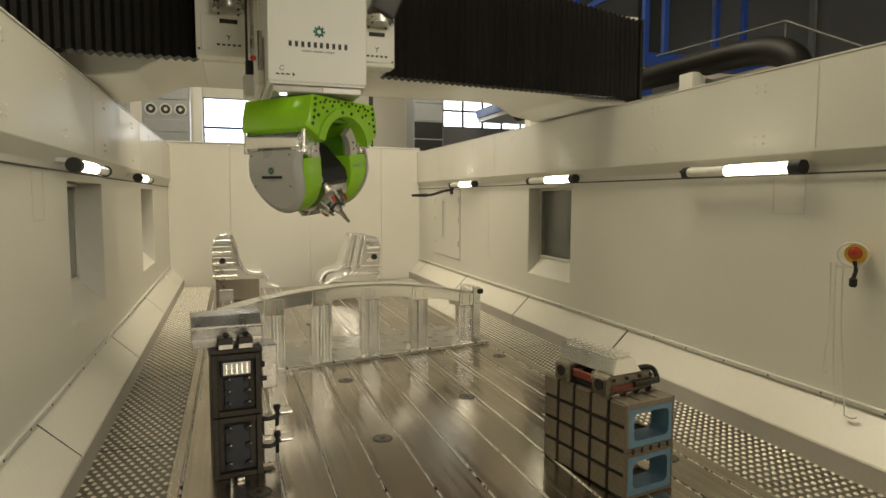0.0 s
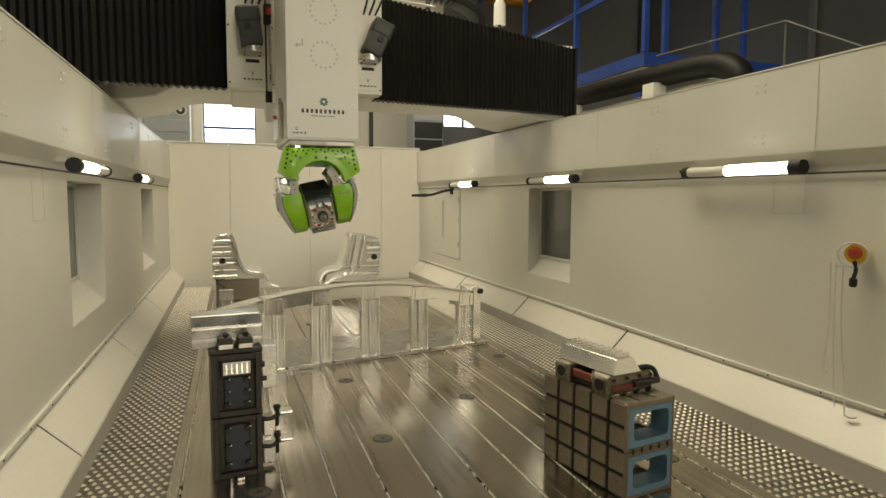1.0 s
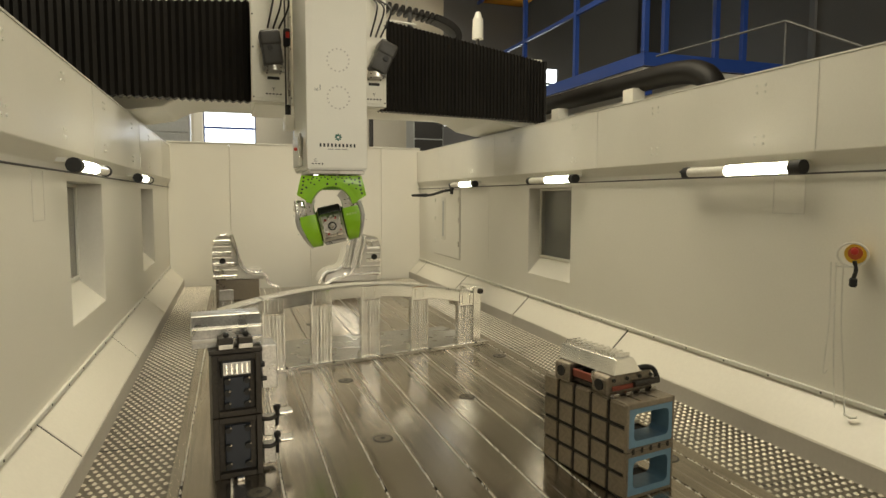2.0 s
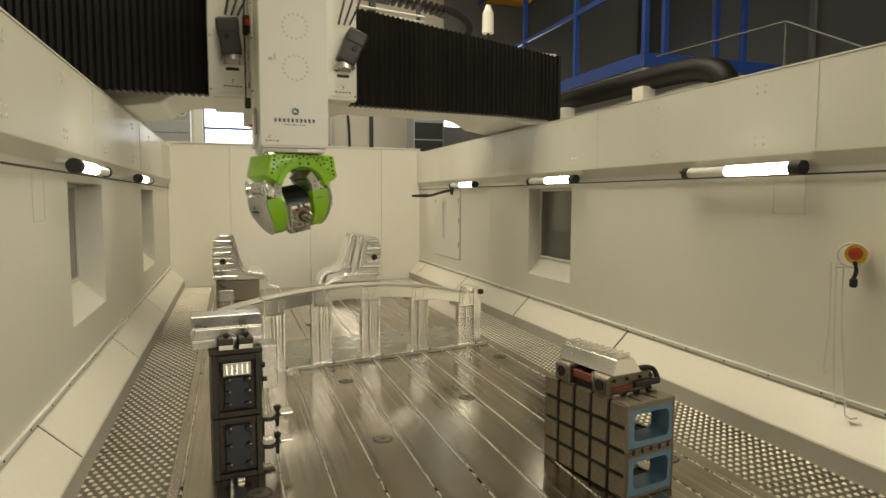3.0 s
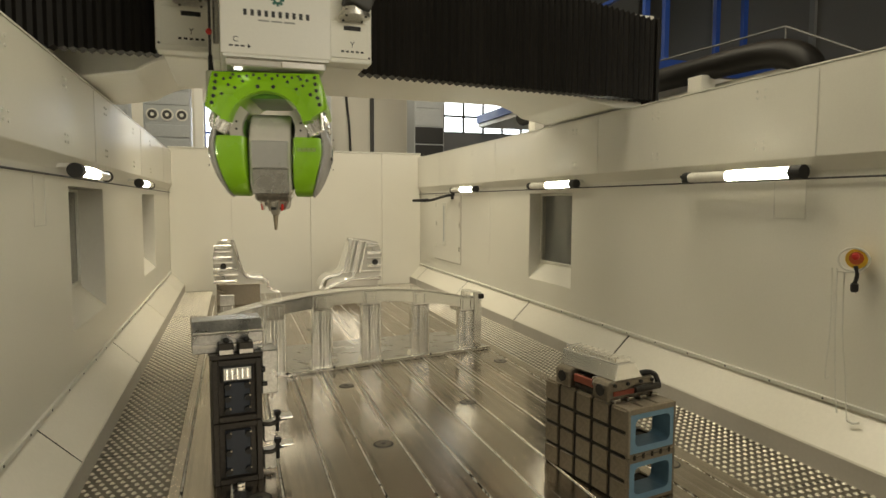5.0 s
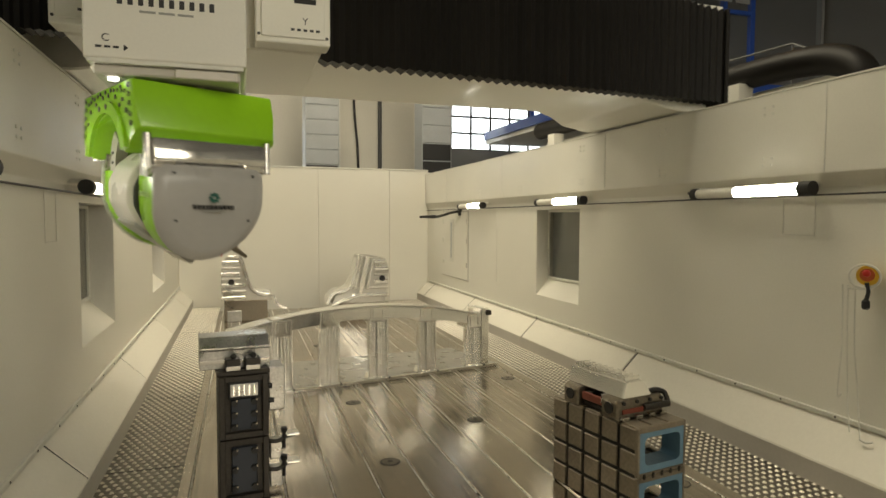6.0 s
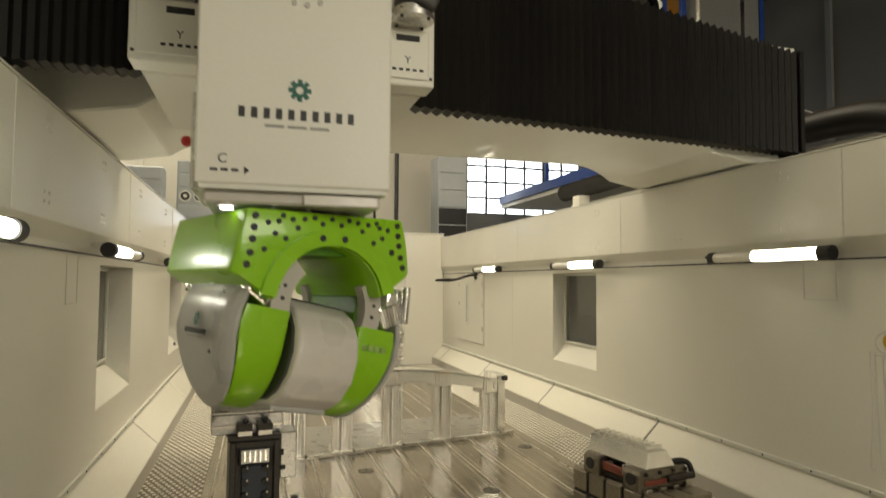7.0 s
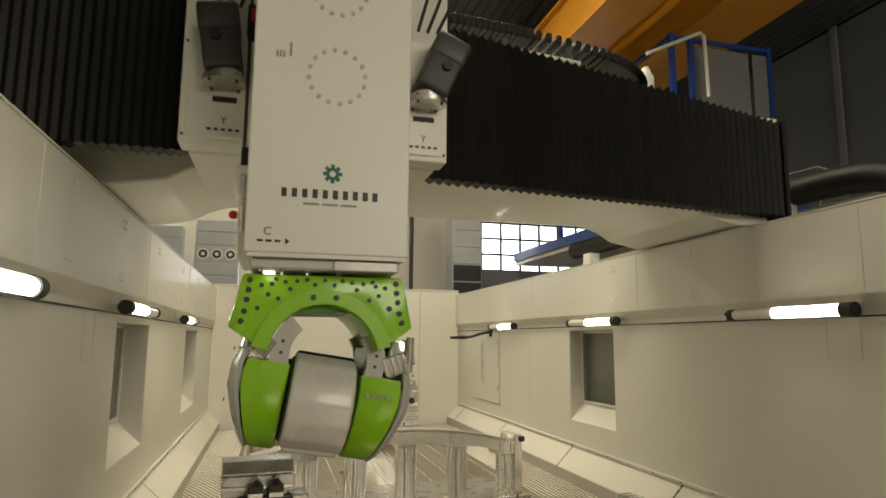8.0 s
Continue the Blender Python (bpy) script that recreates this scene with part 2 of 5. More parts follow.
def window(name, x, s, ya, yb, za, zb, depth):
    ob = thing(name, "square viewing window with dark tinted pane in a deep cream recess", "window", kind="structure")
    # sloped sill
    part("window_sill", prism([(x + s * 0.002, za), (x + s * depth, za + 0.19), (x + s * depth, za - 0.02), (x + s * 0.002, za - 0.02)], "y", ya + 0.002, yb - 0.002), CREAM, ob)
    # reveals: far and near side linings
    for yy0, yy1 in ((yb - 0.012, yb - 0.002), (ya + 0.002, ya + 0.012)):
        part("reveal", prism([(x + s * 0.002, za), (x + s * depth, za + 0.18), (x + s * depth, zb - 0.002), (x + s * 0.002, zb - 0.002)], "y", yy0, yy1), REVEAL, ob)
    xf = x + s * depth
    f = 0.03
    z_in = za + 0.19
    for a in ((ya + 0.012, yb - 0.012, z_in, z_in + f), (ya + 0.012, yb - 0.012, zb - f, zb - 0.004), (ya + 0.012, ya + 0.012 + f, z_in + f, zb - f),
              (yb - 0.012 - f, yb - 0.012, z_in + f, zb - f)):
        part("window_frame", cuboid(min(xf, xf - s * 0.02), max(xf, xf - s * 0.02), *a, bevel=0.003), TRIM, ob)
    pane = part("pane", cuboid(min(xf, xf + s * 0.01), max(xf, xf + s * 0.01), ya + 0.04, yb - 0.04, z_in + f, zb - f), PANE_DARK, ob, "dark tinted glass pane")
    part("back_cover", cuboid(min(xf + s * 0.05, xf + s * 0.06), max(xf + s * 0.05, xf + s * 0.06), ya + 0.02, yb - 0.02, z_in - .1, zb), CABINET, ob)
    return ob


window("window_1", XR, 1, *WIN_R[0], 0.17)
window("window_2", XL, -1, *WIN_L[0], 0.2)
window("window_3", XL, -1, *WIN_L[1], 0.2)


def beam(name, xf, s):
    """The box beam on top of a side wall that carries the gantry."""
    ob = thing(name, "cream painted steel side beam carrying the gantry rails", "beam", kind="structure")
    xw = XR if s > 0 else XL
    prof = [(xf, LOW), (xf, TOP), (xf + s * 0.75, TOP), (xf + s * 0.75, 1.665), (xw + s * 0.002, 1.665), (xw, 1.70)]
    part("box", prism(prof, "y", Y0, Y1 + 0.1, bevel=0.004), CREAM, ob)
    # rail cover strip
    part("edge_strip", cuboid(min(xf - s * 0.003, xf + s * 0.03), max(xf - s * 0.003, xf + s * 0.03), Y0, Y1, TOP + 0.001, TOP + 0.012), TRIM, ob)
    # joints between beam sections
    for y in (0.4, 2.9, 5.3, 7.8, 10.2):
        part("joint", cuboid(min(xf, xf - s * 0.003), max(xf, xf - s * 0.003), y, y + 0.006, LOW + 0.01, TOP - 0.01), TRIM, ob)
    first = None
    for y in (1.2, 2.05, 3.3, 4.4, 5.7, 7.2, 8.6):
        for z in (LOW + 0.08, TOP - 0.13):
            for dy in (0, 0.07):
                for dz in (0, 0.045):
                    if first is None:
                        first = part("bolt_head", rod((0, 0, 0), (-s * 0.006, 0, 0), 0.009, seg=8), TRIM, ob, m=pose(xf, y, z))
                    else:
                        share("bolt_head", first, ob, pose(xf, y + dy, z + dz))
    return ob


beam("beam_right", BR, 1)
beam("beam_left", BL, -1)

back = thing("wall_back", "cream painted back wall of steel panels", "wall", kind="structure")
BACK_TOP = 2.43
xs = [XL, -0.02, 1.34, 2.66, XR]
for a, b in zip(xs, xs[1:]):
    part("panel", cuboid(a + 0.003, b - 0.003, Y1, Y1 + 0.06, -0.3, BACK_TOP - 0.03, bevel=0.004), CREAM_WALL, back)
part("backing", cuboid(XL - 0.2, XR + 0.2, Y1 + 0.02, Y1 + 0.08, -0.9, BACK_TOP - 0.05), CREAM_WALL, back)
part("top_rail", cuboid(XL, XR, Y1 - 0.01, Y1 + 0.09, BACK_TOP - 0.03, BACK_TOP, bevel=0.004), TRIM, back)


def kick(name, xw, s):
    """Sloped kick plates along the foot of a side wall."""
    ob = thing(name, "sloped cream kick plates along the foot of the wall", "kick plate", kind="structure")
    xb = xw - s * 0.215
    zb = 0.085
    prof = [(xw, KICK_Z), (xb, zb), (xb, GRATE_Z - 0.05), (xw, GRATE_Z - 0.05)]
    cuts = [-3.6, -1.5, 0.6, 4.8, 6.82, 8.93, 11.02, Y1 - 0.002] if s > 0 else [-3.6, -2.8, -0.6, 1.55, 3.76, 5.97, 8.2, 10.45, Y1 - 0.002]
    for ya, yb in zip(cuts, cuts[1:]):
        part("kick_plate", prism(prof, "y", ya + 0.011, yb - 0.011, bevel=0.005), KICK, ob)
        part("foot_strip", cuboid(min(xb, xb - s * 0.004), max(xb, xb - s * 0.004), ya + 0.006, yb - 0.006, GRATE_Z - 0.05, zb - 0.008), KICK_BASE, ob, "grey foot strip")
    part("joint_backing", prism([(xw, KICK_Z - 0.006), (xb + s * 0.006, zb - 0.003), (xb + s * 0.006, GRATE_Z - 0.04), (xw, GRATE_Z - 0.04)], "y", Y0, Y1 - 0.01), BLACK, ob)
    part("wall_rail", cuboid(min(xw, xw - s * 0.022), max(xw, xw - s * 0.022), Y0, Y1, KICK_Z + 0.004, KICK_Z + 0.034, bevel=0.004), TRIM, ob)
    first = None
    for i in range(34):
        m = pose(xw - s * 0.022, -2 + i * 0.4, KICK_Z + 0.019)
        if first is None:
            first = part("rivet", rod((0, 0, 0), (-s * 0.003, 0, 0), 0.007, seg=8), MOTOR, ob, m=m)
        else:
            share("rivet", first, ob, m)
    return ob


kick("kick_right", XR, 1)
kick("kick_left", XL, -1)

# ---- the slotted table and the chip grates ----
TX0, TX1 = -0.345, 2.58
table = thing("machine_table", "long ground steel machine table with T-slots, streaked with coolant", "machine table", kind="structure")
slots = [-0.281 + 0.25 * i for i in range(12)]
edges = [TX0] + slots + [TX1]
for a, b in zip(edges, edges[1:]):
    w = 0.0065
    a2, b2 = a + (w if a in slots else 0), b - (w if b in slots else 0)
    part("table_strip", cuboid(a2 - (a2 + b2) / 2, (b2 - a2) / 2, -3.5, 10.6, -0.06, 0, bevel=0.003), STEEL_TABLE, table, m=pose((a2 + b2) / 2, 0, 0))
# bed coloured dark so the slots above it look shaded
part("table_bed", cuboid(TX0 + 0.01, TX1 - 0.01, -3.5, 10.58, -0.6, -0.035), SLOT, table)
rng = random.Random(4)
bm = bmesh.new()
for x in slots:
    y = 1.0
    while y < 10.4:
        y += rng.expovariate(75)
        xa, xb, yb, z1 = x - 0.0064, x + rng.uniform(0.0, 0.0064), y + rng.uniform(0.012, 0.04), rng.uniform(0.002, 0.009)
        vs = [bm.verts.new(p) for p in ((xa, y, -0.012), (xb, y, -0.012), (xb, yb, -0.012), (xa, yb, -0.012), ((xa + xb) / 2, (y + yb) / 2, z1))]
        for k in range(4):
            bm.faces.new((vs[k], vs[(k + 1) % 4], vs[4]))
tagged(part("swarf", bm, CHIPS, table, "bright aluminium swarf lying in the slots"), kind="stuff")
caps = [(0.86, 3.7), (0.855, 5.0), (2.38, 5.35), (2.36, 2.9), (0.1, 3.2), (1.65, 4.3), (0.86, 7.4), (1.6, 8.0)]
for x, y in caps:
    part("anchor_cap", rod((0, 0, -0.004), (0, 0, 0.002), 0.062, seg=28), SLOT, table, m=pose(x, y, 0))
    part("cap_disc", rod((0, 0, 0.002), (0, 0, 0.004), 0.052, seg=28), GRATE, table, m=pose(x, y, 0))
    part("cap_screw", rod((0, 0, 0.004), (0, 0, 0.006), 0.016, seg=12), SLOT, table, m=pose(x, y, 0))


def grate(name, xa, xb, shift):
    ob = thing(name, "chip conveyor cover of bumped steel plate", "grate", kind="structure")
    part("plate", cuboid(xa, xb, -3.5, Y1, GRATE_Z - 0.01, GRATE_Z), GRATE, ob)
    y = 0.6
    verts, faces = [], []
    odd = False
    while y < Y1 - 0.1:
        x = xa + 0.03 + (shift if odd else 0)
        odd = not odd
        while x < xb - 0.02:
            n = len(verts)
            for k in range(6):
                verts.append((x + 0.0165 * cos(k * pi / 3), y + 0.0165 * sin(k * pi / 3), GRATE_Z - 0.001))
            for k in range(6):
                verts.append((x + 0.0065 * cos(k * pi / 3), y + 0.0065 * sin(k * pi / 3), GRATE_Z + 0.0085))
            for k in range(6):
                faces.append((n + k, n + (k + 1) % 6, n + 6 + (k + 1) % 6, n + 6 + k))
            faces.append(tuple(range(n + 6, n + 12)))
            x += 0.052
        y += 0.055
    me = bpy.data.meshes.new("bumps")
    me.from_pydata(verts, [], faces)
    me.materials.append(BUMP)
    o = new("bumps", me)
    o.parent = ob
    tagged(o, "bumps with their highlight put into a pale colour", kind="stuff")
    y = 0.9
    while y < Y1 - 0.05:
        part("plate_seam", cuboid(xa + 0.005, xb - 0.005, y, y + 0.012, GRATE_Z + 0.0005, GRATE_Z + 0.003), SLOT, ob)
        y += 1.62
    return ob


grate("grate_left", XL + 0.2, TX0 - 0.004, 0.026)
grate("grate_right", TX1 + 0.004, XR - 0.2, 0.0)

# ---- the gantry: its own origin lies under the front of the ram ----
BY = 1.72        # front of the bellows behind the ram's front
BEL_Z0, BEL_Z1 = 2.41, 3.18
END_R, END_L = 3.62, -2.7

gantry = thing("gantry_bridge", "cream painted steel gantry bridge riding on the side beams", "gantry")


def gantry_parts(ob):
    y0, y1 = BY + 0.25, BY + 1.62
    # bridge with end brackets that curve down to the beams
    def arc(cx, cz, r, a0, a1, n=7):
        return [(cx + r * cos(radians(a0 + (a1 - a0) * i / n)), cz + r * sin(radians(a0 + (a1 - a0) * i / n))) for i in range(n + 1)]
    prof = [(-1.55, 3.1), (-1.55, 2.365), (-0.93, 2.365)]
    prof += arc(-0.25, 1.93, 0.62, 128, 92)
    prof += arc(2.65, 1.93, 0.62, 88, 52)
    prof += [(3.33, 2.365), (3.6, 2.365), (3.6, 3.1)]
    part("bridge", prism(prof, "y", y0, y1, bevel=0.012), CREAM, ob)
    part("cable_channel", cuboid(-1.2, 3.6, BY + 0.1, BY + 0.5, 3.1, 3.16), CREAM, ob)
    # end caps of the bellows
    part("bellows_end", cuboid(END_R - 0.005, END_R + 0.03, BY + 0.07, BY + 0.9, BEL_Z0, 3.14, bevel=0.004), BELLOW, ob, "black end plate of the bellows")
    part("bellows_end", cuboid(END_L - 0.03, END_L + 0.005, BY - 0.35, BY + 0.9, BEL_Z0, 3.14, bevel=0.004), BELLOW, ob)
    # wipers on the beams
    for x in (-1.2, 3.6):
        part("wiper_foot", cuboid(x - 0.15, x + 0.15, y0 - 0.04, y1 + 0.04, TOP + 0.014, 2.372, bevel=0.006), MOTOR, ob)
    # drag chain lying high over the bellows, its end turning down
    track = smooth_path([(0.55, 3.73), (1.2, 3.71), (1.8, 3.67), (2.3, 3.60), (2.52, 3.52), (2.6, 3.42), (2.56, 3.31)], 7)
    track = [Vector((p[0], p[1])) for p in track]
    chain = part("drag_chain", cuboid(0.5, 0.56, BY + 0.3, BY + 0.52, 3.69, 3.77, 0.008), BLACK, ob, "black plastic drag chain")
    link_bm = None
    for a, b in zip(track, track[1:]):
        d = b - a
        steps = max(1, round(d.length / 0.055))
        for k in range(steps):
            p = a + d * ((k + 0.5) / steps)
            m = pose(p[0], BY + 0.41, p[1], 0, -math.degrees(math.atan2(d[1], d[0])), 0)
            if link_bm is None:
                link_bm = part("chain_link", prism([(-0.02, -0.036), (0.02, -0.036), (0.026, 0.0), (0.02, 0.042), (-0.02, 0.042), (-0.026, 0.0)], "y", -0.11, 0.11, bevel=0.006), BELLOW, chain, m=m)
            else:
                share("chain_link", link_bm, chain, m)
    for dz in (0.0, 0.06):
        part("tray_tube", rod((0.7, BY + 0.24, 3.50 + dz), (2.05, BY + 0.24, 3.41 + dz), 0.014, seg=10), TRIM, ob, "bright tube under the drag chain")
    for x in (0.9, 1.5, 2.0):
        part("tray_post", cuboid(x - 0.02, x + 0.02, BY + 0.3, BY + 0.34, 3.16, 3.62), MOTOR, ob)
    part("tank_post", rod((3.16, BY + 1.1, 3.1), (3.16, BY + 1.1, 3.62), 0.02, seg=10), MOTOR, ob)
    tank = part("oil_tank", rod((3.16, BY + 1.1, 3.6), (3.16, BY + 1.1, 3.86), 0.075, 0.07, seg=20), TRIM, ob, "white round oil tank", smooth=True)
    part("tank_neck", rod((3.16, BY + 1.1, 3.86), (3.16, BY + 1.1, 3.95), 0.06, 0.03, seg=16), TRIM, tank, smooth=True)


gantry_parts(gantry)


def pleat_mesh(width, top):
    """One fold of the bellows: front and underside with a ridge."""
    b = bmesh.new()
    d = 0.028
    sect = [(-width / 2, d), (0, 0), (width / 2, d)]
    loops = []
    for x, dy in sect:
        pts = [(x, BY + dy, BEL_Z0 + dy), (x, BY + dy, top - dy), (x, BY + 0.55, top - dy), (x, BY + 0.55, top - dy - 0.03),
               (x, BY + dy + 0.03, top - dy - 0.03), (x, BY + dy + 0.03, BEL_Z0 + dy + 0.03), (x, BY + 0.12, BEL_Z0 + dy + 0.03), (x, BY + 0.12, BEL_Z0 + dy)]
        loops.append([b.verts.new(p) for p in pts])
    n = len(loops[0])
    for a, c in zip(loops, loops[1:]):
        for i in range(n):
            b.faces.new((a[i], a[(i + 1) % n], c[(i + 1) % n], c[i]))
    b.faces.new(loops[0])
    b.faces.new(loops[-1][::-1])
    return b


PLEATS_R, PLEATS_L = 46, 44
pleats = []
for side, count in (("R", PLEATS_R), ("L", PLEATS_L)):
    for i in range(count):
        k = i / (count - 1) if side == "R" else 1 - i / (count - 1)
        pleats.append((part("bellows_fold", pleat_mesh(0.09, 3.38 - 0.24 * k), BELLOW, gantry), side, i))

# ---- the carriage on the bridge: origin below the ram's middle ----
carriage = thing("ram_carriage", "cream carriage with servo motors that carries the ram across the bridge", "machine carriage")
PW = 0.65


def bars(ob, x, y, z, w, h, n, material, name="lettering_bar", gap=0.4, heights=None):
    """A row of plain upright bars standing for lettering, on a face that looks to -y."""
    step = w / n
    for i in range(n):
        hh = h * (heights[i % len(heights)] if heights else 1)
        part(name, cuboid(-step * (1 - gap) / 2, step * (1 - gap) / 2, -0.0015, 0, 0, hh), material, ob, m=pose(x - w / 2 + step * (i + 0.5), y, z))


def text(ob, s, size, m, material, name="letter"):
    cu = bpy.data.curves.new(name, "FONT")
    cu.body, cu.size, cu.extrude, cu.align_x = s, size, 0.0006, "CENTER"
    tmp = bpy.data.objects.new(name, cu)
    scene.collection.objects.link(tmp)
    bpy.context.view_layer.update()
    me = bpy.data.meshes.new_from_object(tmp.evaluated_get(bpy.context.evaluated_depsgraph_get()))
    bpy.data.objects.remove(tmp)
    me.materials.clear()
    me.materials.append(material)
    o = new(name, me)
    o.parent, o.matrix_basis = ob, m
    return o


def gear_mark(ob, x, y, z, r, m2=None):
    """A toothed ring as a plain mark, facing -y."""
    b = bmesh.new()
    n = 8
    for i in range(n):
        a = 2 * pi * i / n
        c = Vector((cos(a), 0, sin(a)))
        d = Vector((-sin(a), 0, cos(a)))
        p = [c * r * 0.42 - d * r * 0.2, c * r - d * r * 0.2, c * r + d * r * 0.2, c * r * 0.42 + d * r * 0.2]
        f = [b.verts.new(q + Vector((0, 0, 0))) for q in p]
        g = [b.verts.new(q + Vector((0, -0.0015, 0))) for q in p]
        b.faces.new(g)
        for k in range(4):
            b.faces.new((f[k], f[(k + 1) % 4], g[(k + 1) % 4], g[k]))
    ring = []
    for rr, dy in ((r * 0.35, 0), (r * 0.35, -0.002), (r * 0.68, -0.002), (r * 0.68, 0)):
        ring.append([b.verts.new((rr * cos(2 * pi * k / 16), dy, rr * sin(2 * pi * k / 16))) for k in range(16)])
    for q, w in zip(ring, ring[1:]):
        for k in range(16):
            b.faces.new((q[k], q[(k + 1) % 16], w[(k + 1) % 16], w[k]))
    return part("mark", b, INK_GREEN, ob, "dark green toothed mark", m=m2 if m2 is not None else pose(x, y, z))


def carriage_parts(ob):
    P = 1.13
    part("body", cuboid(-PW + 0.03, PW - 0.03, P + 0.14, BY + 0.6, 2.39, 3.55, 0.008), CREAM, ob)
    for s in (-1, 1):
        xa, xb = (-PW, -0.27) if s < 0 else (0.27, PW)
        part("front_plate", cuboid(xa, xb, P, P + 0.15, 2.40, 3.55, 0.01, seg=2), CREAM, ob)
        part("lower_plate", cuboid(xa + 0.03, xb - 0.03, P - 0.012, P + 0.002, 2.43, 2.655, 0.004), CREAM, ob)
        cx = -0.45 if s < 0 else 0.52
        # servo motor hanging over the plate
        flange = part("motor_flange", rod((cx, P - 0.09, 2.665), (cx, P - 0.09, 2.69), 0.098, seg=28), CHROME, ob, "bright steel motor flange", smooth=True)
        part("flange_neck", rod((cx, P - 0.09, 2.69), (cx, P - 0.09, 2.72), 0.078, seg=24), CHROME, flange, smooth=True)
        for k in range(4):
            a = pi / 4 + k * pi / 2
            part("flange_bolt", rod((cx + 0.085 * cos(a), P - 0.09 + 0.085 * sin(a), 2.655), (cx + 0.085 * cos(a), P - 0.09 + 0.085 * sin(a), 2.70), 0.008, seg=6), MOTOR, flange)
        lean = pose(cx, P - 0.09, 2.715, 0, -8 if s < 0 else 24, 0)
        mt = part("servo_motor", cuboid(-0.086, 0.086, -0.11, 0.07, 0, 0.24, 0.02, seg=3), MOTOR, ob, "anthracite servo motor", m=lean, smooth=True)
        part("motor_cap", cuboid(-0.093, 0.093, -0.118, 0.078, 0.17, 0.31, 0.026, seg=3), MOTOR, mt, smooth=True)
        part("connector", rod((s * 0.02, -0.13, 0.14), (s * 0.02, -0.1, 0.14), 0.026, seg=14), BLACK, mt)
        part("vent_slot", cuboid(cx - 0.055, cx + 0.055, P - 0.016, P - 0.011, 2.605, 2.632), BLACK, ob)
        text(ob, "Y", 0.05, pose(cx, P - 0.0125, 2.50, 90, 0, 0), INK)
        bars(ob, cx, P - 0.0125, 2.465, 0.16, 0.012, 5, INK)
        for dz in (2.44, 2.9, 3.2, 3.4):
            for xx in (xa + 0.018, xb - 0.018):
                part("screw", rod((xx, P - 0.003, dz), (xx, P, dz), 0.008, seg=8), MOTOR, ob)
        # cables at the top
        for k in range(3):
            pts = smooth_path([(cx + 0.05 * k - 0.05, P - 0.08, 3.06), (cx + 0.07 * k, P - 0.16, 3.3), (cx + s * 0.03 * k, P - 0.05, 3.42), (cx - s * 0.1, P + 0.0, 3.52)], 5)
            part("cable", tube(pts, 0.009), BLACK, ob)
    # lead screw guards beside the ram
    part("guard_rod", rod((-0.31, P - 0.1, 2.2), (-0.31, P - 0.1, 3.5), 0.012), CHROME, ob)
    part("guard_rod", rod((-0.345, P - 0.1, 2.2), (-0.345, P - 0.1, 3.5), 0.008), MOTOR, ob)
    part("cable_clamp", cuboid(-0.36, -0.3, P - 0.14, P - 0.06, 2.9, 3.06, 0.01), BLACK, ob)
    part("red_coupling", rod((-0.325, P - 0.15, 2.97), (-0.325, P - 0.15, 3.02), 0.018), RED, ob)
    part("hose_block", cuboid(-0.37, -0.275, P - 0.2, P - 0.02, 2.12, 2.26, 0.01), CREAM, ob)
    part("hose_fitting", rod((-0.33, P - 0.11, 2.26), (-0.33, P - 0.11, 2.36), 0.026), BLACK, ob)


carriage_parts(carriage)

# ---- the ram: origin at the middle of its front lower edge ----
ram = thing("ram", "tall cream sheet metal ram cover with printed mark and bolt circles", "machine ram")


def ram_parts(ob):
    part("cover", cuboid(-0.245, 0.245, 0, 1.02, 0, 1.75, 0.006, seg=2), CREAM, ob)
    part("lower_edge", cuboid(-0.235, 0.235, 0.004, 1.0, -0.012, 0.0), TRIM, ob)
    part("flange", cuboid(-0.225, 0.225, 0.03, 0.66, -0.045, -0.012, 0.006), GREY_COVER, ob, "grey lower flange")
    part("flange_plate", cuboid(0.02, 0.215, 0.018, 0.03, -0.045, -0.016, 0.003), PALE_COVER, ob)
    gear_mark(ob, 0.005, -0.0005, 0.25, 0.029)
    bars(ob, 0.0, -0.0005, 0.171, 0.305, 0.027, 10, INK, gap=0.5)
    bars(ob, 0.0, -0.0005, 0.149, 0.17, 0.007, 3, INK_GREY, gap=0.15)
    text(ob, "C", 0.034, pose(-0.18, -0.0008, 0.052, 90, 0, 0), INK)
    bars(ob, -0.175, -0.0005, 0.031, 0.075, 0.007, 3, INK, gap=0.3)
    part("arrow", prism([(-0.128, 0.024), (-0.115, 0.0345), (-0.128, 0.045)], "y", -0.002, -0.0004), INK, ob)
    # two bolt circles
    for z in (0.565, 0.86):
        for k in range(16):
            a = 2 * pi * k / 16 + 0.12
            x, zz = 0.01 + 0.088 * cos(a), z + 0.088 * sin(a)
            part("bolt", rod((x, -0.004, zz), (x, 0.001, zz), 0.0075, seg=8), GREY_COVER, ob)
    bars(ob, -0.165, -0.0005, 0.61, 0.03, 0.02, 3, INK_GREY)
    bars(ob, -0.135, -0.0005, 0.615, 0.012, 0.045, 1, INK_GREY)
    # side bracket with energy line
    part("side_bracket", cuboid(-0.285, -0.245, 0.3, 0.75, 0.02, 0.28, 0.008), CREAM, ob)
    part("red_valve", ball((-0.30, 0.34, 0.17), 0.016), RED, ob)
    part("side_pipe", rod((-0.268, 0.28, 0.1), (-0.268, 0.28, 0.3), 0.012), CHROME, ob)
    part("work_lamp", rod((-0.17, 0.06, -0.05), (-0.17, 0.06, -0.012), 0.03, 0.022, seg=20), GREY_COVER, ob)
    part("lamp_lens", rod((-0.17, 0.06, -0.058), (-0.17, 0.06, -0.05), 0.017, seg=20), WORK_GLOW, ob, "lit round work lamp")


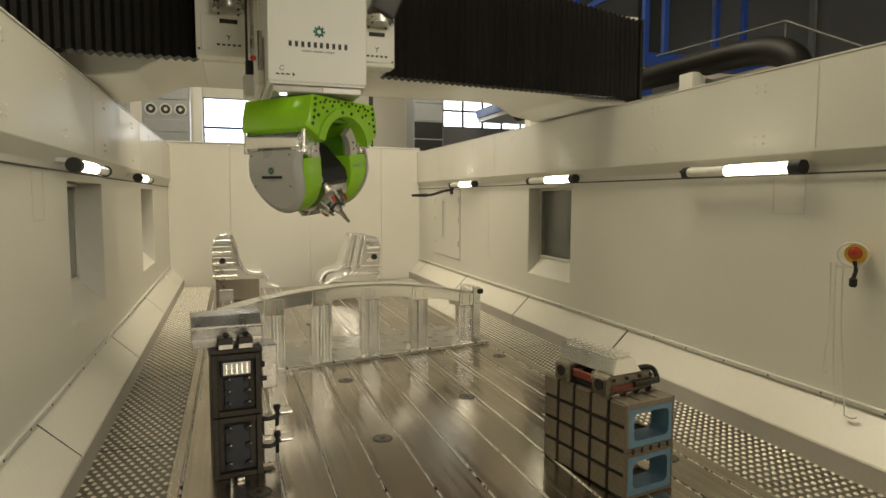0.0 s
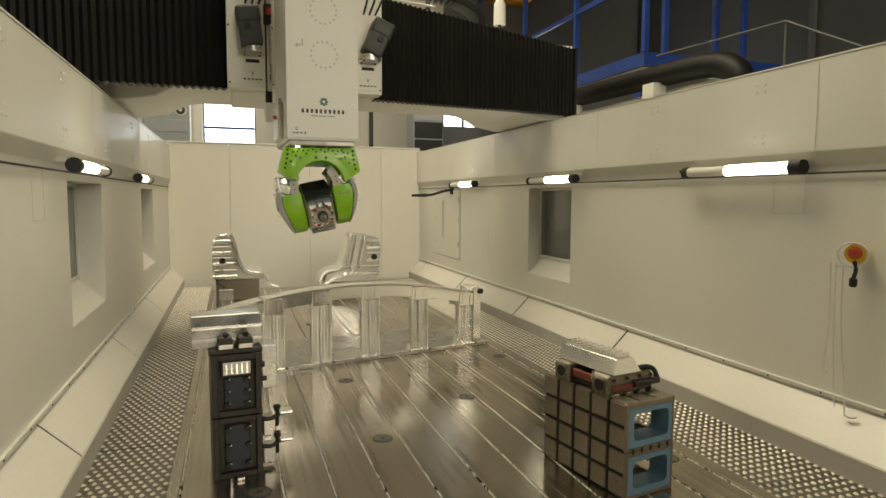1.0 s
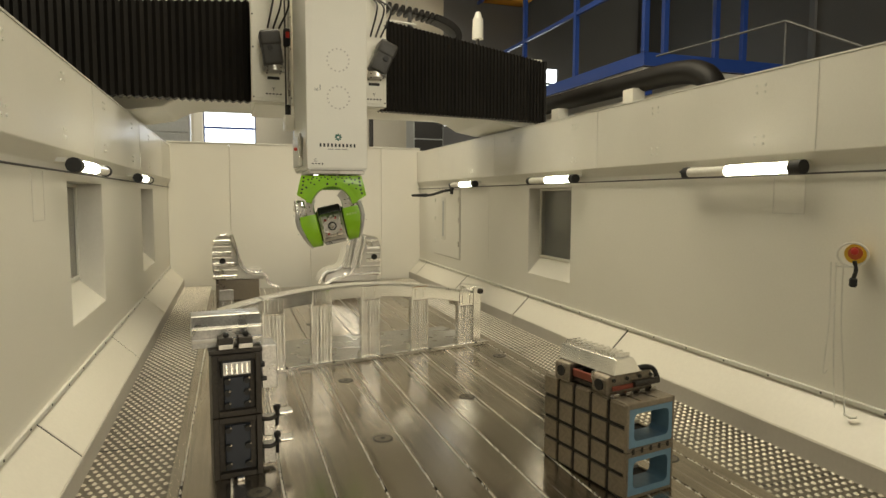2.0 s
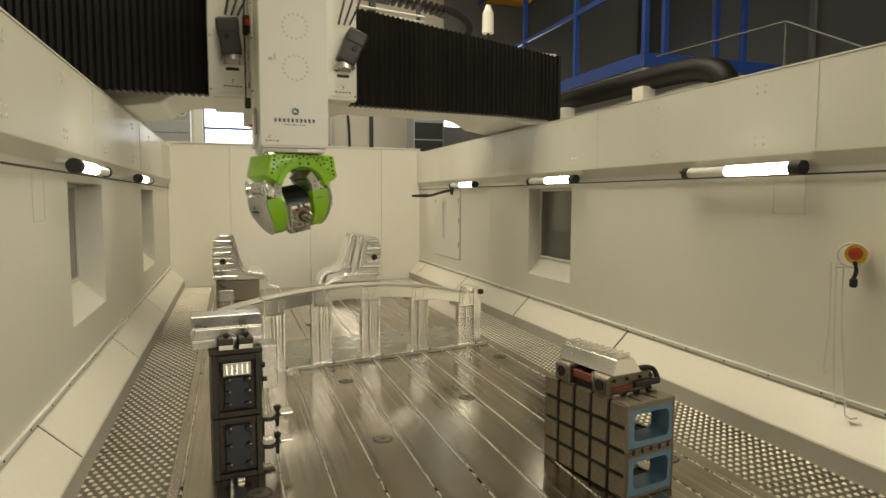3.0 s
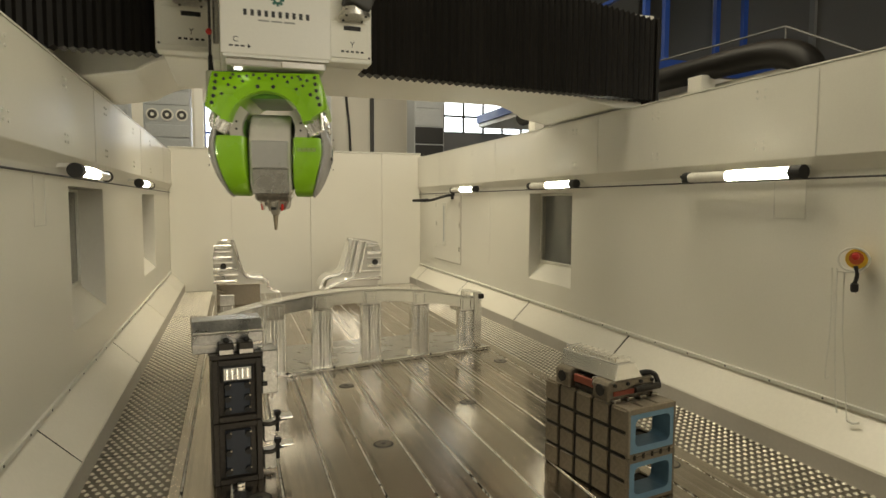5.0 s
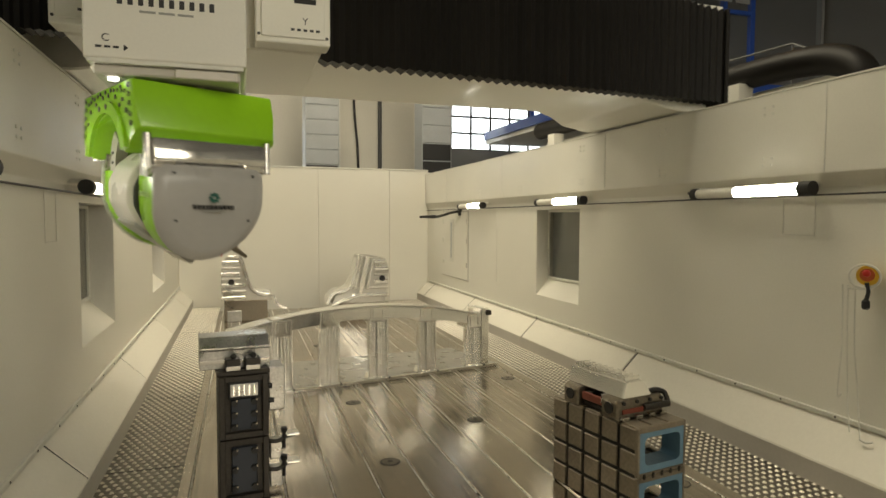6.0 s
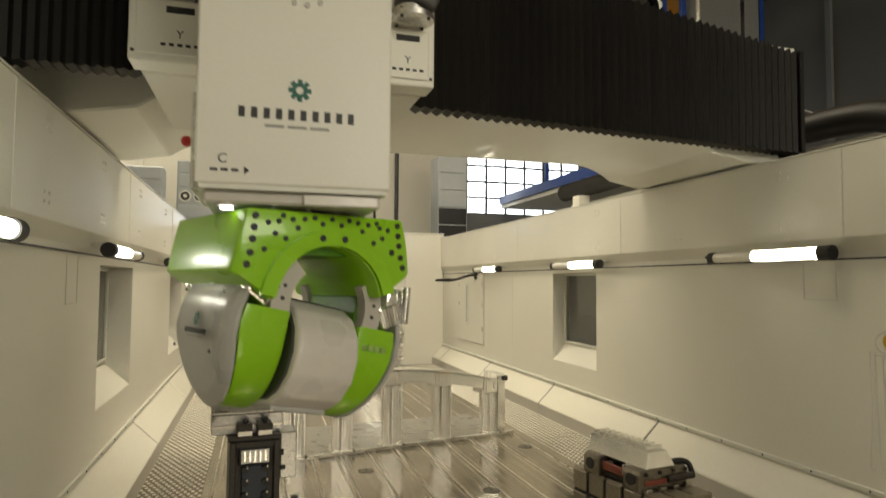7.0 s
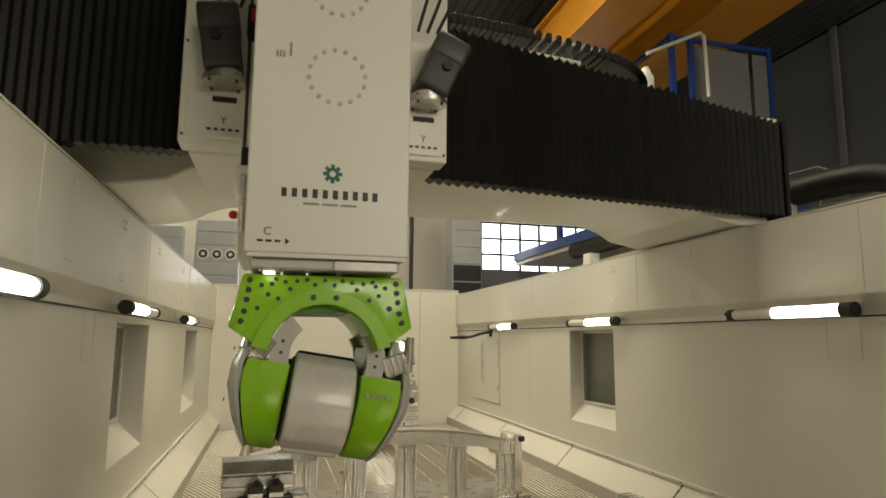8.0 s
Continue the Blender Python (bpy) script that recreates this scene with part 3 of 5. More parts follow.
ram_parts(ram)

# ---- the milling head: origin on its vertical axis at the ram's lower face, tool side towards -y ----
head = thing("milling_head", "lime green and grey fork milling head with swivelling spindle", "milling head")
HY = 0.34
AX = -0.465      # height of the two tilting axes


def head_parts(ob):
    # crown: six-sided block with an arch through it
    pts = []
    n = 16
    for i in range(n + 1):
        a = pi - pi * i / n
        pts.append((0.168 * cos(a), -0.315 + 0.168 * sin(a)) if 0 < i < n else ((-0.168 if i == 0 else 0.168), -0.292))
    pts += [(0.285, -0.215), (0.245, -0.055), (-0.245, -0.055), (-0.285, -0.215)]
    block = prism(pts, "y", -0.25, 0.25)
    for sx in (-1, 1):
        for sy in (-1, 1):
            n_ = Vector((sx * 0.6, sy * 0.8, 0)).normalized()
            cutd = bmesh.ops.bisect_plane(block, geom=block.verts[:] + block.edges[:] + block.faces[:], plane_co=(sx * 0.262, sy * 0.25, 0), plane_no=n_, clear_outer=True)
            bmesh.ops.contextual_create(block, geom=[e for e in cutd["geom_cut"] if isinstance(e, bmesh.types.BMEdge)])
    bmesh.ops.recalc_face_normals(block, faces=block.faces)
    bmesh.ops.bevel(block, geom=[e for e in block.edges if e.calc_face_angle(0) > 0.3], offset=0.007, segments=2, profile=0.5, affect="EDGES", clamp_overlap=True)
    crown = part("crown", block, GREEN, ob, "lime green painted crown block", smooth=True)
    # guide ring inside the arch, on both faces
    for y0, y1 in ((-0.262, -0.249), (0.249, 0.262)):
        b = bmesh.new()
        rings = []
        for r, y in ((0.172, y1 if y0 > 0 else y0), (0.214, y1 if y0 > 0 else y0), (0.214, y0 if y0 > 0 else y1), (0.172, y0 if y0 > 0 else y1)):
            rings.append([b.verts.new((r * cos(pi * (0.06 + 0.88 * i / 20)), y, -0.315 + r * sin(pi * (0.06 + 0.88 * i / 20)))) for i in range(21)])
        for q in range(4):
            for i in range(20):
                b.faces.new((rings[q][i], rings[q][i + 1], rings[(q + 1) % 4][i + 1], rings[(q + 1) % 4][i]))
        for i in (0, 20):
            b.faces.new([rings[q][i] for q in range(4)])
        part("guide_ring", b, GREEN, ob, "raised green guide ring", smooth=True)
    # inside of the arch, its shade painted as a darker green
    part("inner_arch", cuboid(-0.12, 0.12, -0.2, 0.2, -0.17, -0.142, 0.004), GREEN_IN, ob, "inner cover with shade put into its green")
    # bolts on the faces and on the top
    spots = [(-0.225, -0.075), (-0.228, -0.105), (-0.232, -0.135), (-0.238, -0.17), (0.225, -0.075), (0.228, -0.105), (0.232, -0.135), (0.238, -0.17), (-0.246, -0.2), (0.246, -0.2)]
    spots += [(-0.16, -0.085), (-0.12, -0.078), (-0.085, -0.075), (0.085, -0.075), (0.12, -0.078), (0.16, -0.085), (-0.17, -0.115), (0.17, -0.118), (-0.03, -0.085), (0.03, -0.085), (-0.14, -0.13), (0.14, -0.13), (-0.19, -0.09), (0.19, -0.09), (0, -0.07), (-0.055, -0.07), (0.055, -0.07), (-0.205, -0.155), (0.2, -0.16), (-0.1, -0.098), (0.105, -0.1), (-0.15, -0.072), (0.148, -0.07)]
    for x, z in spots:
        for s in (-1, 1):
            part("bolt", rod((x, s * 0.249, z), (x, s * 0.2535, z), 0.009 if abs(x) > 0.2 else 0.007, seg=10), INK, ob)
    for x in (-0.035, 0.035):
        for s in (-1, 1):
            part("bolt", rod((x, s * 0.26, -0.125), (x, s * 0.264, -0.125), 0.0095, seg=10), INK, ob)
    for k in range(14):
        a = 2 * pi * k / 14
        part("clamp_stud", rod((0.2 * cos(a), 0.2 * sin(a), -0.056), (0.2 * cos(a), 0.2 * sin(a), -0.03), 0.012, seg=10), CHROME, ob)
    part("turntable", rod((0, 0, -0.058), (0, 0, -0.03), 0.175, seg=40), MOTOR, ob, "dark round turntable")


head_parts(head)

# the fork: axis of its own tilt runs along y through (0, AX)
fork = thing("fork", "", "")
fork.parent = head


def cheek(levels, s, z_top, z_bot, half):
    """One cheek of the fork: U-shaped outlines with a round foot, lofted outwards through levels of (x, inset)."""
    b = bmesh.new()
    rings = []
    for x, inset in levels:
        hw, zb, zt = half - inset, z_bot + inset, z_top - inset * 0.3
        z0 = 0.035
        pts = [(-hw, zt), (-hw, (zt + z0) / 2)]
        pts += [(-hw * cos(pi * k / 18), z0 - (z0 - zb) * sin(pi * k / 18) ** 1.05) for k in range(19)]
        pts += [(hw, (zt + z0) / 2), (hw, zt)]
        ring = []
        for y, z in pts:
            k = max(0, (x - 0.1) / 0.19)
            pull = 0.072 * max(0.0, (0.05 - z) / 0.22) ** 1.25 + 0.03 * max(0.0, (z - 0.09) / 0.1)
            ring.append(b.verts.new((s * (x - k * pull), y, z)))
        rings.append(ring)
    n = len(rings[0])
    for a, c in zip(rings, rings[1:]):
        for i in range(n):
            b.faces.new((a[i], a[(i + 1) % n], c[(i + 1) % n], c[i]))
    b.faces.new(rings[0])
    b.faces.new(rings[-1][::-1])
    bmesh.ops.recalc_face_normals(b, faces=b.faces)
    return b


def arc_piece(r0, r1, a0, a1, y0, y1, cz, n=10):
    """A piece of a flat ring about the y axis through (0, cz)."""
    b = bmesh.new()
    rings = []
    for i in range(n + 1):
        a = radians(a0 + (a1 - a0) * i / n)
        rings.append([b.verts.new((r * cos(a), y, cz + r * sin(a))) for r, y in ((r0, y0), (r1, y0), (r1, y1), (r0, y1))])
    for p, q in zip(rings, rings[1:]):
        for i in range(4):
            b.faces.new((p[i], p[(i + 1) % 4], q[(i + 1) % 4], q[i]))
    b.faces.new(rings[0])
    b.faces.new(rings[-1][::-1])
    bmesh.ops.recalc_face_normals(b, faces=b.faces)
    return b


def fork_parts(ob):
    for s in (-1, 1):
        part("fork_arm", cheek([(0.112, 0.014), (0.117, 0.004), (0.126, 0.0), (0.236, 0.0), (0.25, 0.003)], s, 0.118, -0.168, 0.192), GREEN, ob, "lime green fork arm", smooth=True)
        part("shadow_gap", cheek([(0.25, 0.012), (0.256, 0.012)], s, 0.112, -0.16, 0.19), BLACK, ob)
        cover = part("side_cover", cheek([(0.256, 0.004), (0.26, 0.0), (0.268, 0.0), (0.281, 0.012), (0.289, 0.03), (0.292, 0.042)], s, 0.172, -0.172, 0.196), COVER_GREY, ob, "warm grey rounded side cover with a printed mark", smooth=True)
        band = part("cover_band", prism([(0.19, 0.168), (0.284, 0.176), (0.262, 0.252), (0.19, 0.252)] if s > 0 else [(-0.19, 0.168), (-0.284, 0.176), (-0.262, 0.252), (-0.19, 0.252)], "y", -0.198, 0.198, bevel=0.01, seg=2), ALU, ob, "pale upper band of the cover", smooth=True)
        for f in (-1, 1):
            part("band_post", rod((s * 0.258, f * 0.212, 0.15), (s * 0.246, f * 0.212, 0.262), 0.013, seg=14), CHROME, band, smooth=True)
        side = pose(s * 0.2925, 0, 0, 0, 0, -90 if s < 0 else 90)
        gear_mark(cover, 0, 0, 0, 0.019, side @ pose(0, 0, 0.06))
        for k in range(10):
            part("lettering_bar", cuboid(-0.0045, 0.0045, -0.001, 0.004, 0, 0.014), INK, cover, m=side @ pose(-0.0675 + 0.015 * k, 0, 0.02))
        part("lettering_bar", cuboid(-0.04, 0.04, -0.001, 0.004, 0, 0.004), INK_GREY, cover, m=side @ pose(0, 0, 0.01))
        for y, z in ((-0.14, 0.14), (0.14, 0.14), (-0.13, -0.02), (0.13, -0.02)):
            part("cover_screw", rod((s * 0.289, y, z), (s * 0.2925, y, z), 0.005, seg=8), MOTOR, cover)
        a0, a1 = (-18, 40) if s > 0 else (140, 198)
        for f in (-1, 1):
            y0, y1 = sorted((f * 0.15, f * 0.19))
            part("ring_guide", arc_piece(0.124, 0.182, a0, a1, y0, y1, 0.15), GREY_COVER, ob, "grey ring guide in the arch", smooth=True)
            y0, y1 = sorted((f * 0.12, f * 0.2))
            lean = pose(s * 0.216, 0, 0.168, 0, -s * 27, 0)
            collar = part("collar", cuboid(-0.042, 0.04, y0, y1, -0.036, 0.034, 0.008, seg=2), ALU, ob, "bright steel collar", m=lean)
            for k in range(4):
                part("collar_rib", cuboid(-0.038 + 0.02 * k, -0.026 + 0.02 * k, min(f * 0.2, f * 0.206), max(f * 0.2, f * 0.206), -0.032, 0.03, 0.002), ALU if k % 2 else CHROME, collar)
            for k in range(2):
                part("ring_bolt", rod((s * 0.15, f * 0.19, 0.15 + 0.035 * k), (s * 0.15, f * 0.194, 0.15 + 0.035 * k), 0.0055, seg=8), INK, ob)
            for k in range(4):
                part("type_bar", cuboid(-0.009, 0.009, -0.001, 0.002, 0, 0.017), INK_PALE, ob, m=pose(f * -0.178 + 0.0225 * (k - 1.5), f * 0.1925, 0.05))
        # block added to close the view through the arch, green darkened as shade
        part("inner_cheek", cuboid(min(s * 0.122, s * 0.175), max(s * 0.122, s * 0.175), -0.15, 0.15, 0.06, 0.215, 0.01), GREEN_IN, ob, "added inner cheek with shade put into its green")
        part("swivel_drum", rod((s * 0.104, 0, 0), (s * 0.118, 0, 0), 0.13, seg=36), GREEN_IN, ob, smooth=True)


fork_parts(fork)

# the spindle: tool along -z, turning about x
spindle = thing("spindle", "", "")
spindle.parent = head


def spindle_parts(ob):
    outline = []
    for i in range(9):
        a = radians(-10 + 200 * i / 8)
        outline.append((0.155 * cos(a), 0.09 + 0.155 * sin(a)))
    outline += [(-0.15, -0.08), (-0.115, -0.135), (0.115, -0.135), (0.15, -0.08)]
    part("housing", prism(outline, "x", -0.1, 0.1, bevel=0.014, seg=3), PALE_COVER, ob, "smooth pale grey spindle housing", smooth=True)
    part("cheek_band", prism([(y * 0.9, z * 0.9) for y, z in outline], "x", -0.106, 0.106, bevel=0.004), MOTOR, ob)
    part("shroud", prism([(-0.08, 0.147)] + [(1.03 * 0.155 * cos(radians(150 + 5 * k)), 0.07 + 1.03 * 0.155 * sin(radians(150 + 5 * k))) for k in range(9)] + [(-0.157, -0.085), (-0.12, -0.139), (-0.08, -0.139)], "x", -0.094, 0.094, bevel=0.008, seg=2), BLACK, ob, "black front shroud", smooth=True)
    part("back_panel", cuboid(-0.088, 0.088, 0.14, 0.163, -0.005, 0.125, 0.006, seg=2), COVER_GREY, ob, "grey back panel")
    part("lower_panel", cuboid(-0.088, 0.088, 0.13, 0.158, -0.135, -0.008, 0.005), WORN_ALU, ob, "bare metal lower panel")
    part("nose_block", prism([(-0.115, -0.125), (0.115, -0.125), (0.1, -0.165), (0.07, -0.188), (-0.07, -0.188), (-0.1, -0.165)], "x", -0.088, 0.088, bevel=0.012), CHROME, ob, "machined steel spindle nose")
    part("nose_ring", rod((0, 0, -0.208), (0, 0, -0.18), 0.06, seg=28), CHROME, ob)
    part("nose_bore", rod((0, 0, -0.211), (0, 0, -0.203), 0.036, seg=28), BLACK, ob)
    for k in range(10):
        a = 2 * pi * k / 10
        part("coolant_nozzle", rod((0.082 * cos(a), 0.09 * sin(a), -0.15), (0.064 * cos(a), 0.068 * sin(a), -0.232), 0.011, 0.007, seg=8), CHROME, ob)
    for a in (0.6, 2.2, 4.0, 5.3):
        part("red_cap", rod((0.074 * cos(a), 0.08 * sin(a), -0.2), (0.068 * cos(a), 0.072 * sin(a), -0.232), 0.0075, seg=8), RED, ob)
    part("tool_holder", rod((0, 0, -0.262), (0, 0, -0.205), 0.02, 0.032, seg=20), CHROME, ob)
    part("tool_collar", rod((0, 0, -0.235), (0, 0, -0.222), 0.036, seg=20), MOTOR, ob)
    part("cutter", rod((0, 0, -0.345), (0, 0, -0.255), 0.007, 0.015, seg=14), TOOL, ob, "slim carbide cutter")


spindle_parts(spindle)

# ---- the hall round the machine ----
def hall():
    floor = link("floor", cuboid(-9, 11, -9, 16, -1.0, -0.9), CONCRETE)
    tagged(floor, "grey concrete hall floor", "floor", kind="structure")
    roof = bmesh.new()
    # roof openings made for the added fill lamps; no rooflight is seen
    hole = (-0.4, 2.8, 0.6, 9.8)
    for a in ((-9.2, hole[0], -9.2, 12.6), (-9.2, -6.2, 12.6, 14.8), (-2.8, 11.2, 12.6, 14.8), (-9.2, hole[0], 14.8, 16.2), (hole[1], 11.2, -9.2, 12.6), (hole[1], 11.2, 14.8, 16.2), (hole[0], hole[1], -9.2, hole[2]), (hole[0], hole[1], hole[3], 12.6), (hole[0], hole[1], 14.8, 16.2)):
        cuboid(a[0], a[1], a[2], a[3], 8.0, 8.25, bm=roof)
    for i in range(40):
        x = 3.2 + i * 0.2
        cuboid(x, x + 0.1, -9, 16, 7.955, 8.0, bm=roof)
    tagged(link("ceiling", roof, HALL_ROOF), "dark trapezoidal steel roof deck", "ceiling", kind="structure")
    for name, a, m in (("wall_hall_east", (11, 11.2, -9.2, 16.2, -1, 8), HALL_GREY), ("wall_hall_west", (-9.2, -9, -9.2, 16.2, -1, 8), HALL_GREY),
                       ):
        tagged(link(name, cuboid(*a), m), "plain hall wall of pale cladding", "wall", kind="structure")
    for y in (1.5, 4.2, 6.9, 9.6, 12.3, 15.0):
        tagged(link("trim", cuboid(10.93, 11, y, y + 0.12, -0.9, 8), HALL_DIM), "grey cladding joint of the hall wall", "trim", kind="structure")
    # unseen end wall, its opening made for the added lamp behind the camera
    b = bmesh.new()
    for a in ((-9, 1.4, -1, 8), (9.0, 11, -1, 8), (1.4, 9.0, -1, 2.3), (1.4, 9.0, 6.9, 8)):
        cuboid(a[0], a[1], -9.2, -9, a[2], a[3], bm=b)
    tagged(link("wall_hall_south", b, HALL_WALL), "unseen hall end wall with an opening added for the south fill lamp", "wall", kind="structure")
    north = thing("wall_hall_north", "cream clad hall wall with blue framed windows", "wall", kind="structure")
    wins = [(-0.56, 0.58, 2.4, 3.75), (5.2, 8.5, 3.3, 5.0)]
    b = bmesh.new()
    xs_ = [-9, wins[0][0], wins[0][1], wins[1][0], wins[1][1], 11]
    grey = bmesh.new()
    for i in (0, 2, 4):
        cuboid(xs_[i], xs_[i + 1], 15.4, 15.6, -1, 8, bm=grey if i == 4 else b)
    for n, (x0, x1, z0, z1) in enumerate(wins):
        cuboid(x0, x1, 15.4, 15.6, -1, z0, bm=grey if n else b)
        cuboid(x0, x1, 15.4, 15.6, z1, 8, bm=grey if n else b)
    part("cladding", b, HALL_WALL, north)
    part("cladding", grey, HALL_DIM, north, "blue-grey cladding")
    for x in (-2.6, -0.72, 2.3, 3.35, 4.2):
        part("cladding_joint", cuboid(x, x + 0.04, 15.375, 15.4, -1, 8), TRIM, north)
    part("downpipe", rod((3.3, 15.3, 0), (3.3, 15.3, 7.5), 0.05), MOTOR, north)
    part("hung_cable", tube(smooth_path([(2.62, 15.3, 6.0), (2.66, 15.28, 4.2), (2.74, 15.3, 3.3), (2.76, 15.28, 2.6)], 6), 0.03), BLACK, north, "black hanging cable")
    part("column", cuboid(-0.76, -0.58, 15.2, 15.38, -1, 8), CREAM, north)
    for n, (x0, x1, z0, z1) in enumerate(wins):
        w = thing("window_%d" % (4 + n), "bright daylit hall window with blue frame", "window", kind="structure")
        nx, nz = ((1, 2), (6, 4))[n]
        fm = BLUE_STEEL if n == 0 else MOTOR
        for i in range(nx + 1):
            x = x0 + (x1 - x0) * i / nx
            part("window_frame", cuboid(x - 0.025, x + 0.025, 15.41, 15.47, z0, z1), fm, w)
        for i in range(nz + 1):
            z = z0 + (z1 - z0) * i / nz
            part("window_frame", cuboid(x0, x1, 15.415, 15.465, z - 0.025, z + 0.025), fm, w)
        part("pane", cuboid(x0, x1, 15.5, 15.51, z0, z1), DAY, w, "daylit milky pane")


hall()


def cabinet(name, x0, x1, y, z0, z1, rows, dark_to, label):
    ob = thing(name, label, "cabinet")
    part("carcass", cuboid(x0, x1, y, y + 0.6, z0, z1, 0.01), CABINET, ob)
    h = (z1 - z0) / rows
    for i in range(rows):
        z = z0 + i * h
        part("drawer_front", cuboid(x0 + 0.02, x1 - 0.02, y - 0.02, y - 0.001, z + 0.015, z + h - 0.015, 0.006), BLACK if z + h * 0.5 < dark_to else CABINET, ob)
    part("support_frame", cuboid(x0 + 0.05, x1 - 0.05, y + 0.05, y + 0.55, -0.9, z0 - 0.001), MOTOR, ob)
    return ob


cabinet("switch_cabinet", 1.28, 1.98, 13.2, 2.0, 4.45, 8, 2.6, "grey stacked switch cabinet behind the back wall")
cabinet("control_cabinet", 3.78, 4.46, 13.2, 2.0, 4.3, 6, 3.0, "blue-grey control cabinet with black base drawers")


def cooler(x, y, z):
    ob = thing("air_cooler", "pale grey roof cooler with three round fans", "air cooler", group="air coolers behind the wall")
    ob.matrix_basis = pose(x, y, z)
    part("casing", cuboid(-0.42, 0.42, 0, 0.5, 0, 1.42, 0.02), CABINET, ob)
    for z0, z1 in ((0.02, 0.26), (0.29, 0.52), (0.90, 1.14), (1.17, 1.40)):
        part("louvre_panel", cuboid(-0.39, 0.39, -0.02, -0.001, z0, z1, 0.006), CABINET, ob)
    for fx in (-0.26, 0.0, 0.26):
        part("fan_ring", rod((fx, -0.03, 0.71), (fx, 0.01, 0.71), 0.115, seg=24), TRIM, ob)
        part("fan_well", rod((fx, -0.035, 0.71), (fx, -0.028, 0.71), 0.085, seg=24), MOTOR, ob)
        part("fan_hub", rod((fx, -0.04, 0.71), (fx, -0.034, 0.71), 0.035, seg=16), TRIM, ob)
    part("stand", cuboid(-0.4, 0.4, 0.05, 0.45, -3.1 - (z - 2.2), -0.001), CABINET, ob)
    return ob


first_cooler = cooler(-1.15, 13.2, 2.45)
copy_thing(first_cooler, pose(-2.25, 13.2, 2.3))


def platform():
    ob = thing("service_platform", "blue steel service platform with railing beside the machine", "platform")
    part("deck", cuboid(6.0, 9.4, 8.2, 11.6, 3.66, 3.70), HALL_GREY, ob)
    part("edge_beam", cuboid(5.95, 6.0, 8.15, 15.0, 3.5, 3.70), BLUE_STEEL, ob)
    part("edge_beam", cuboid(6.0, 9.4, 8.15, 8.2, 3.5, 3.70), BLUE_STEEL, ob)
    part("soffit", cuboid(6.0, 9.4, 8.25, 15.0, 3.40, 3.5), CREAM, ob)
    for x, y in ((5.98, 8.18), (6.32, 8.16), (7.5, 8.41), (7.86, 8.2), (5.98, 10.2), (5.98, 12.3)):
        part("post", cuboid(x - 0.04, x + 0.04, y - 0.04, y + 0.04, 3.7, 6.4), BLUE_STEEL, ob)
    for z in (4.8, 6.35):
        part("rail", cuboid(6.0, 7.9, 8.17, 8.23, z - 0.03, z + 0.03), BLUE_STEEL, ob)
        part("rail", cuboid(5.95, 6.01, 8.2, 15.0, z - 0.03, z + 0.03), BLUE_STEEL, ob)
    for x0, x1 in ((6.36, 7.46), (7.54, 7.82)):
        part("infill_panel", cuboid(x0, x1, 8.19, 8.2, 4.95, 6.25), HALL_DIM, ob, "grey infill panel")
    part("stair_rail", rod((6.0, 12.2, 4.8), (6.0, 9.5, 4.86), 0.03), BLUE_STEEL, ob)
    part("grey_handrail", tube([(5.0, 6.6, 3.24), (5.0, 5.58, 3.2), (5.0, 4.7, 3.17), (5.0, 3.9, 2.75), (5.0, 3.0, 2.3)], 0.011), HALL_GREY, ob, "grey tube handrail")
    part("grey_stanchion", rod((5.0, 4.7, -0.9), (5.0, 4.7, 3.17), 0.009), HALL_GREY, ob)
    part("white_rail", tube([(5.4, 8.0, 5.9), (6.35, 7.95, 6.35), (6.42, 7.95, 6.3), (6.45, 7.95, 5.3)], 0.03), TRIM, ob, "white tube rail")
    part("leg", cuboid(6.1, 6.3, 8.4, 8.6, -0.9, 3.4), BLUE_STEEL, ob)
    part("leg", cuboid(9.1, 9.3, 8.4, 8.6, -0.9, 3.4), BLUE_STEEL, ob)
    return ob


platform()

for x0, x1 in ((4.55, 5.35), (6.25, 7.35)):
    g = thing("crane_girder", "orange painted overhead crane girder", "crane", group="crane girders under the roof")
    part("web", cuboid(x0 + 0.1, x1 - 0.1, 5.0, 15.3, 6.52, 7.3), CRANE, g)
    part("lower_flange", cuboid(x0, x1, 5.0, 15.3, 6.48, 6.52), CRANE, g)
    part("upper_flange", cuboid(x0, x1, 5.0, 15.3, 7.3, 7.34), CRANE, g)
    part("hanger", cuboid((x0 + x1) / 2 - 0.05, (x0 + x1) / 2 + 0.05, 5.2, 5.4, 7.34, 8.0), MOTOR, g)

# flexible duct that trails the gantry on the outer side of the beam
duct = thing("flexible_duct", "thick black flexible duct trailing the gantry", "duct")
pts = smooth_path([(4.2, 9.6, 2.78), (4.2, 7.4, 2.77), (4.2, 5.9, 2.75), (4.2, 5.1, 2.73), (4.2, 4.75, 2.66), (4.2, 4.6, 2.52), (4.2, 4.62, 2.36)], 6)
part("hose", tube(pts, 0.115, seg=16), BELLOW, duct, smooth=True)
part("chain_carrier", cuboid(4.3, 4.42, 4.9, 9.6, 2.55, 2.61), TRIM, duct)
for y in (5.6, 7.2, 8.9):
    part("carrier_bracket", cuboid(4.05, 4.2, y, y + 0.18, 2.345, 2.66), CREAM, duct)


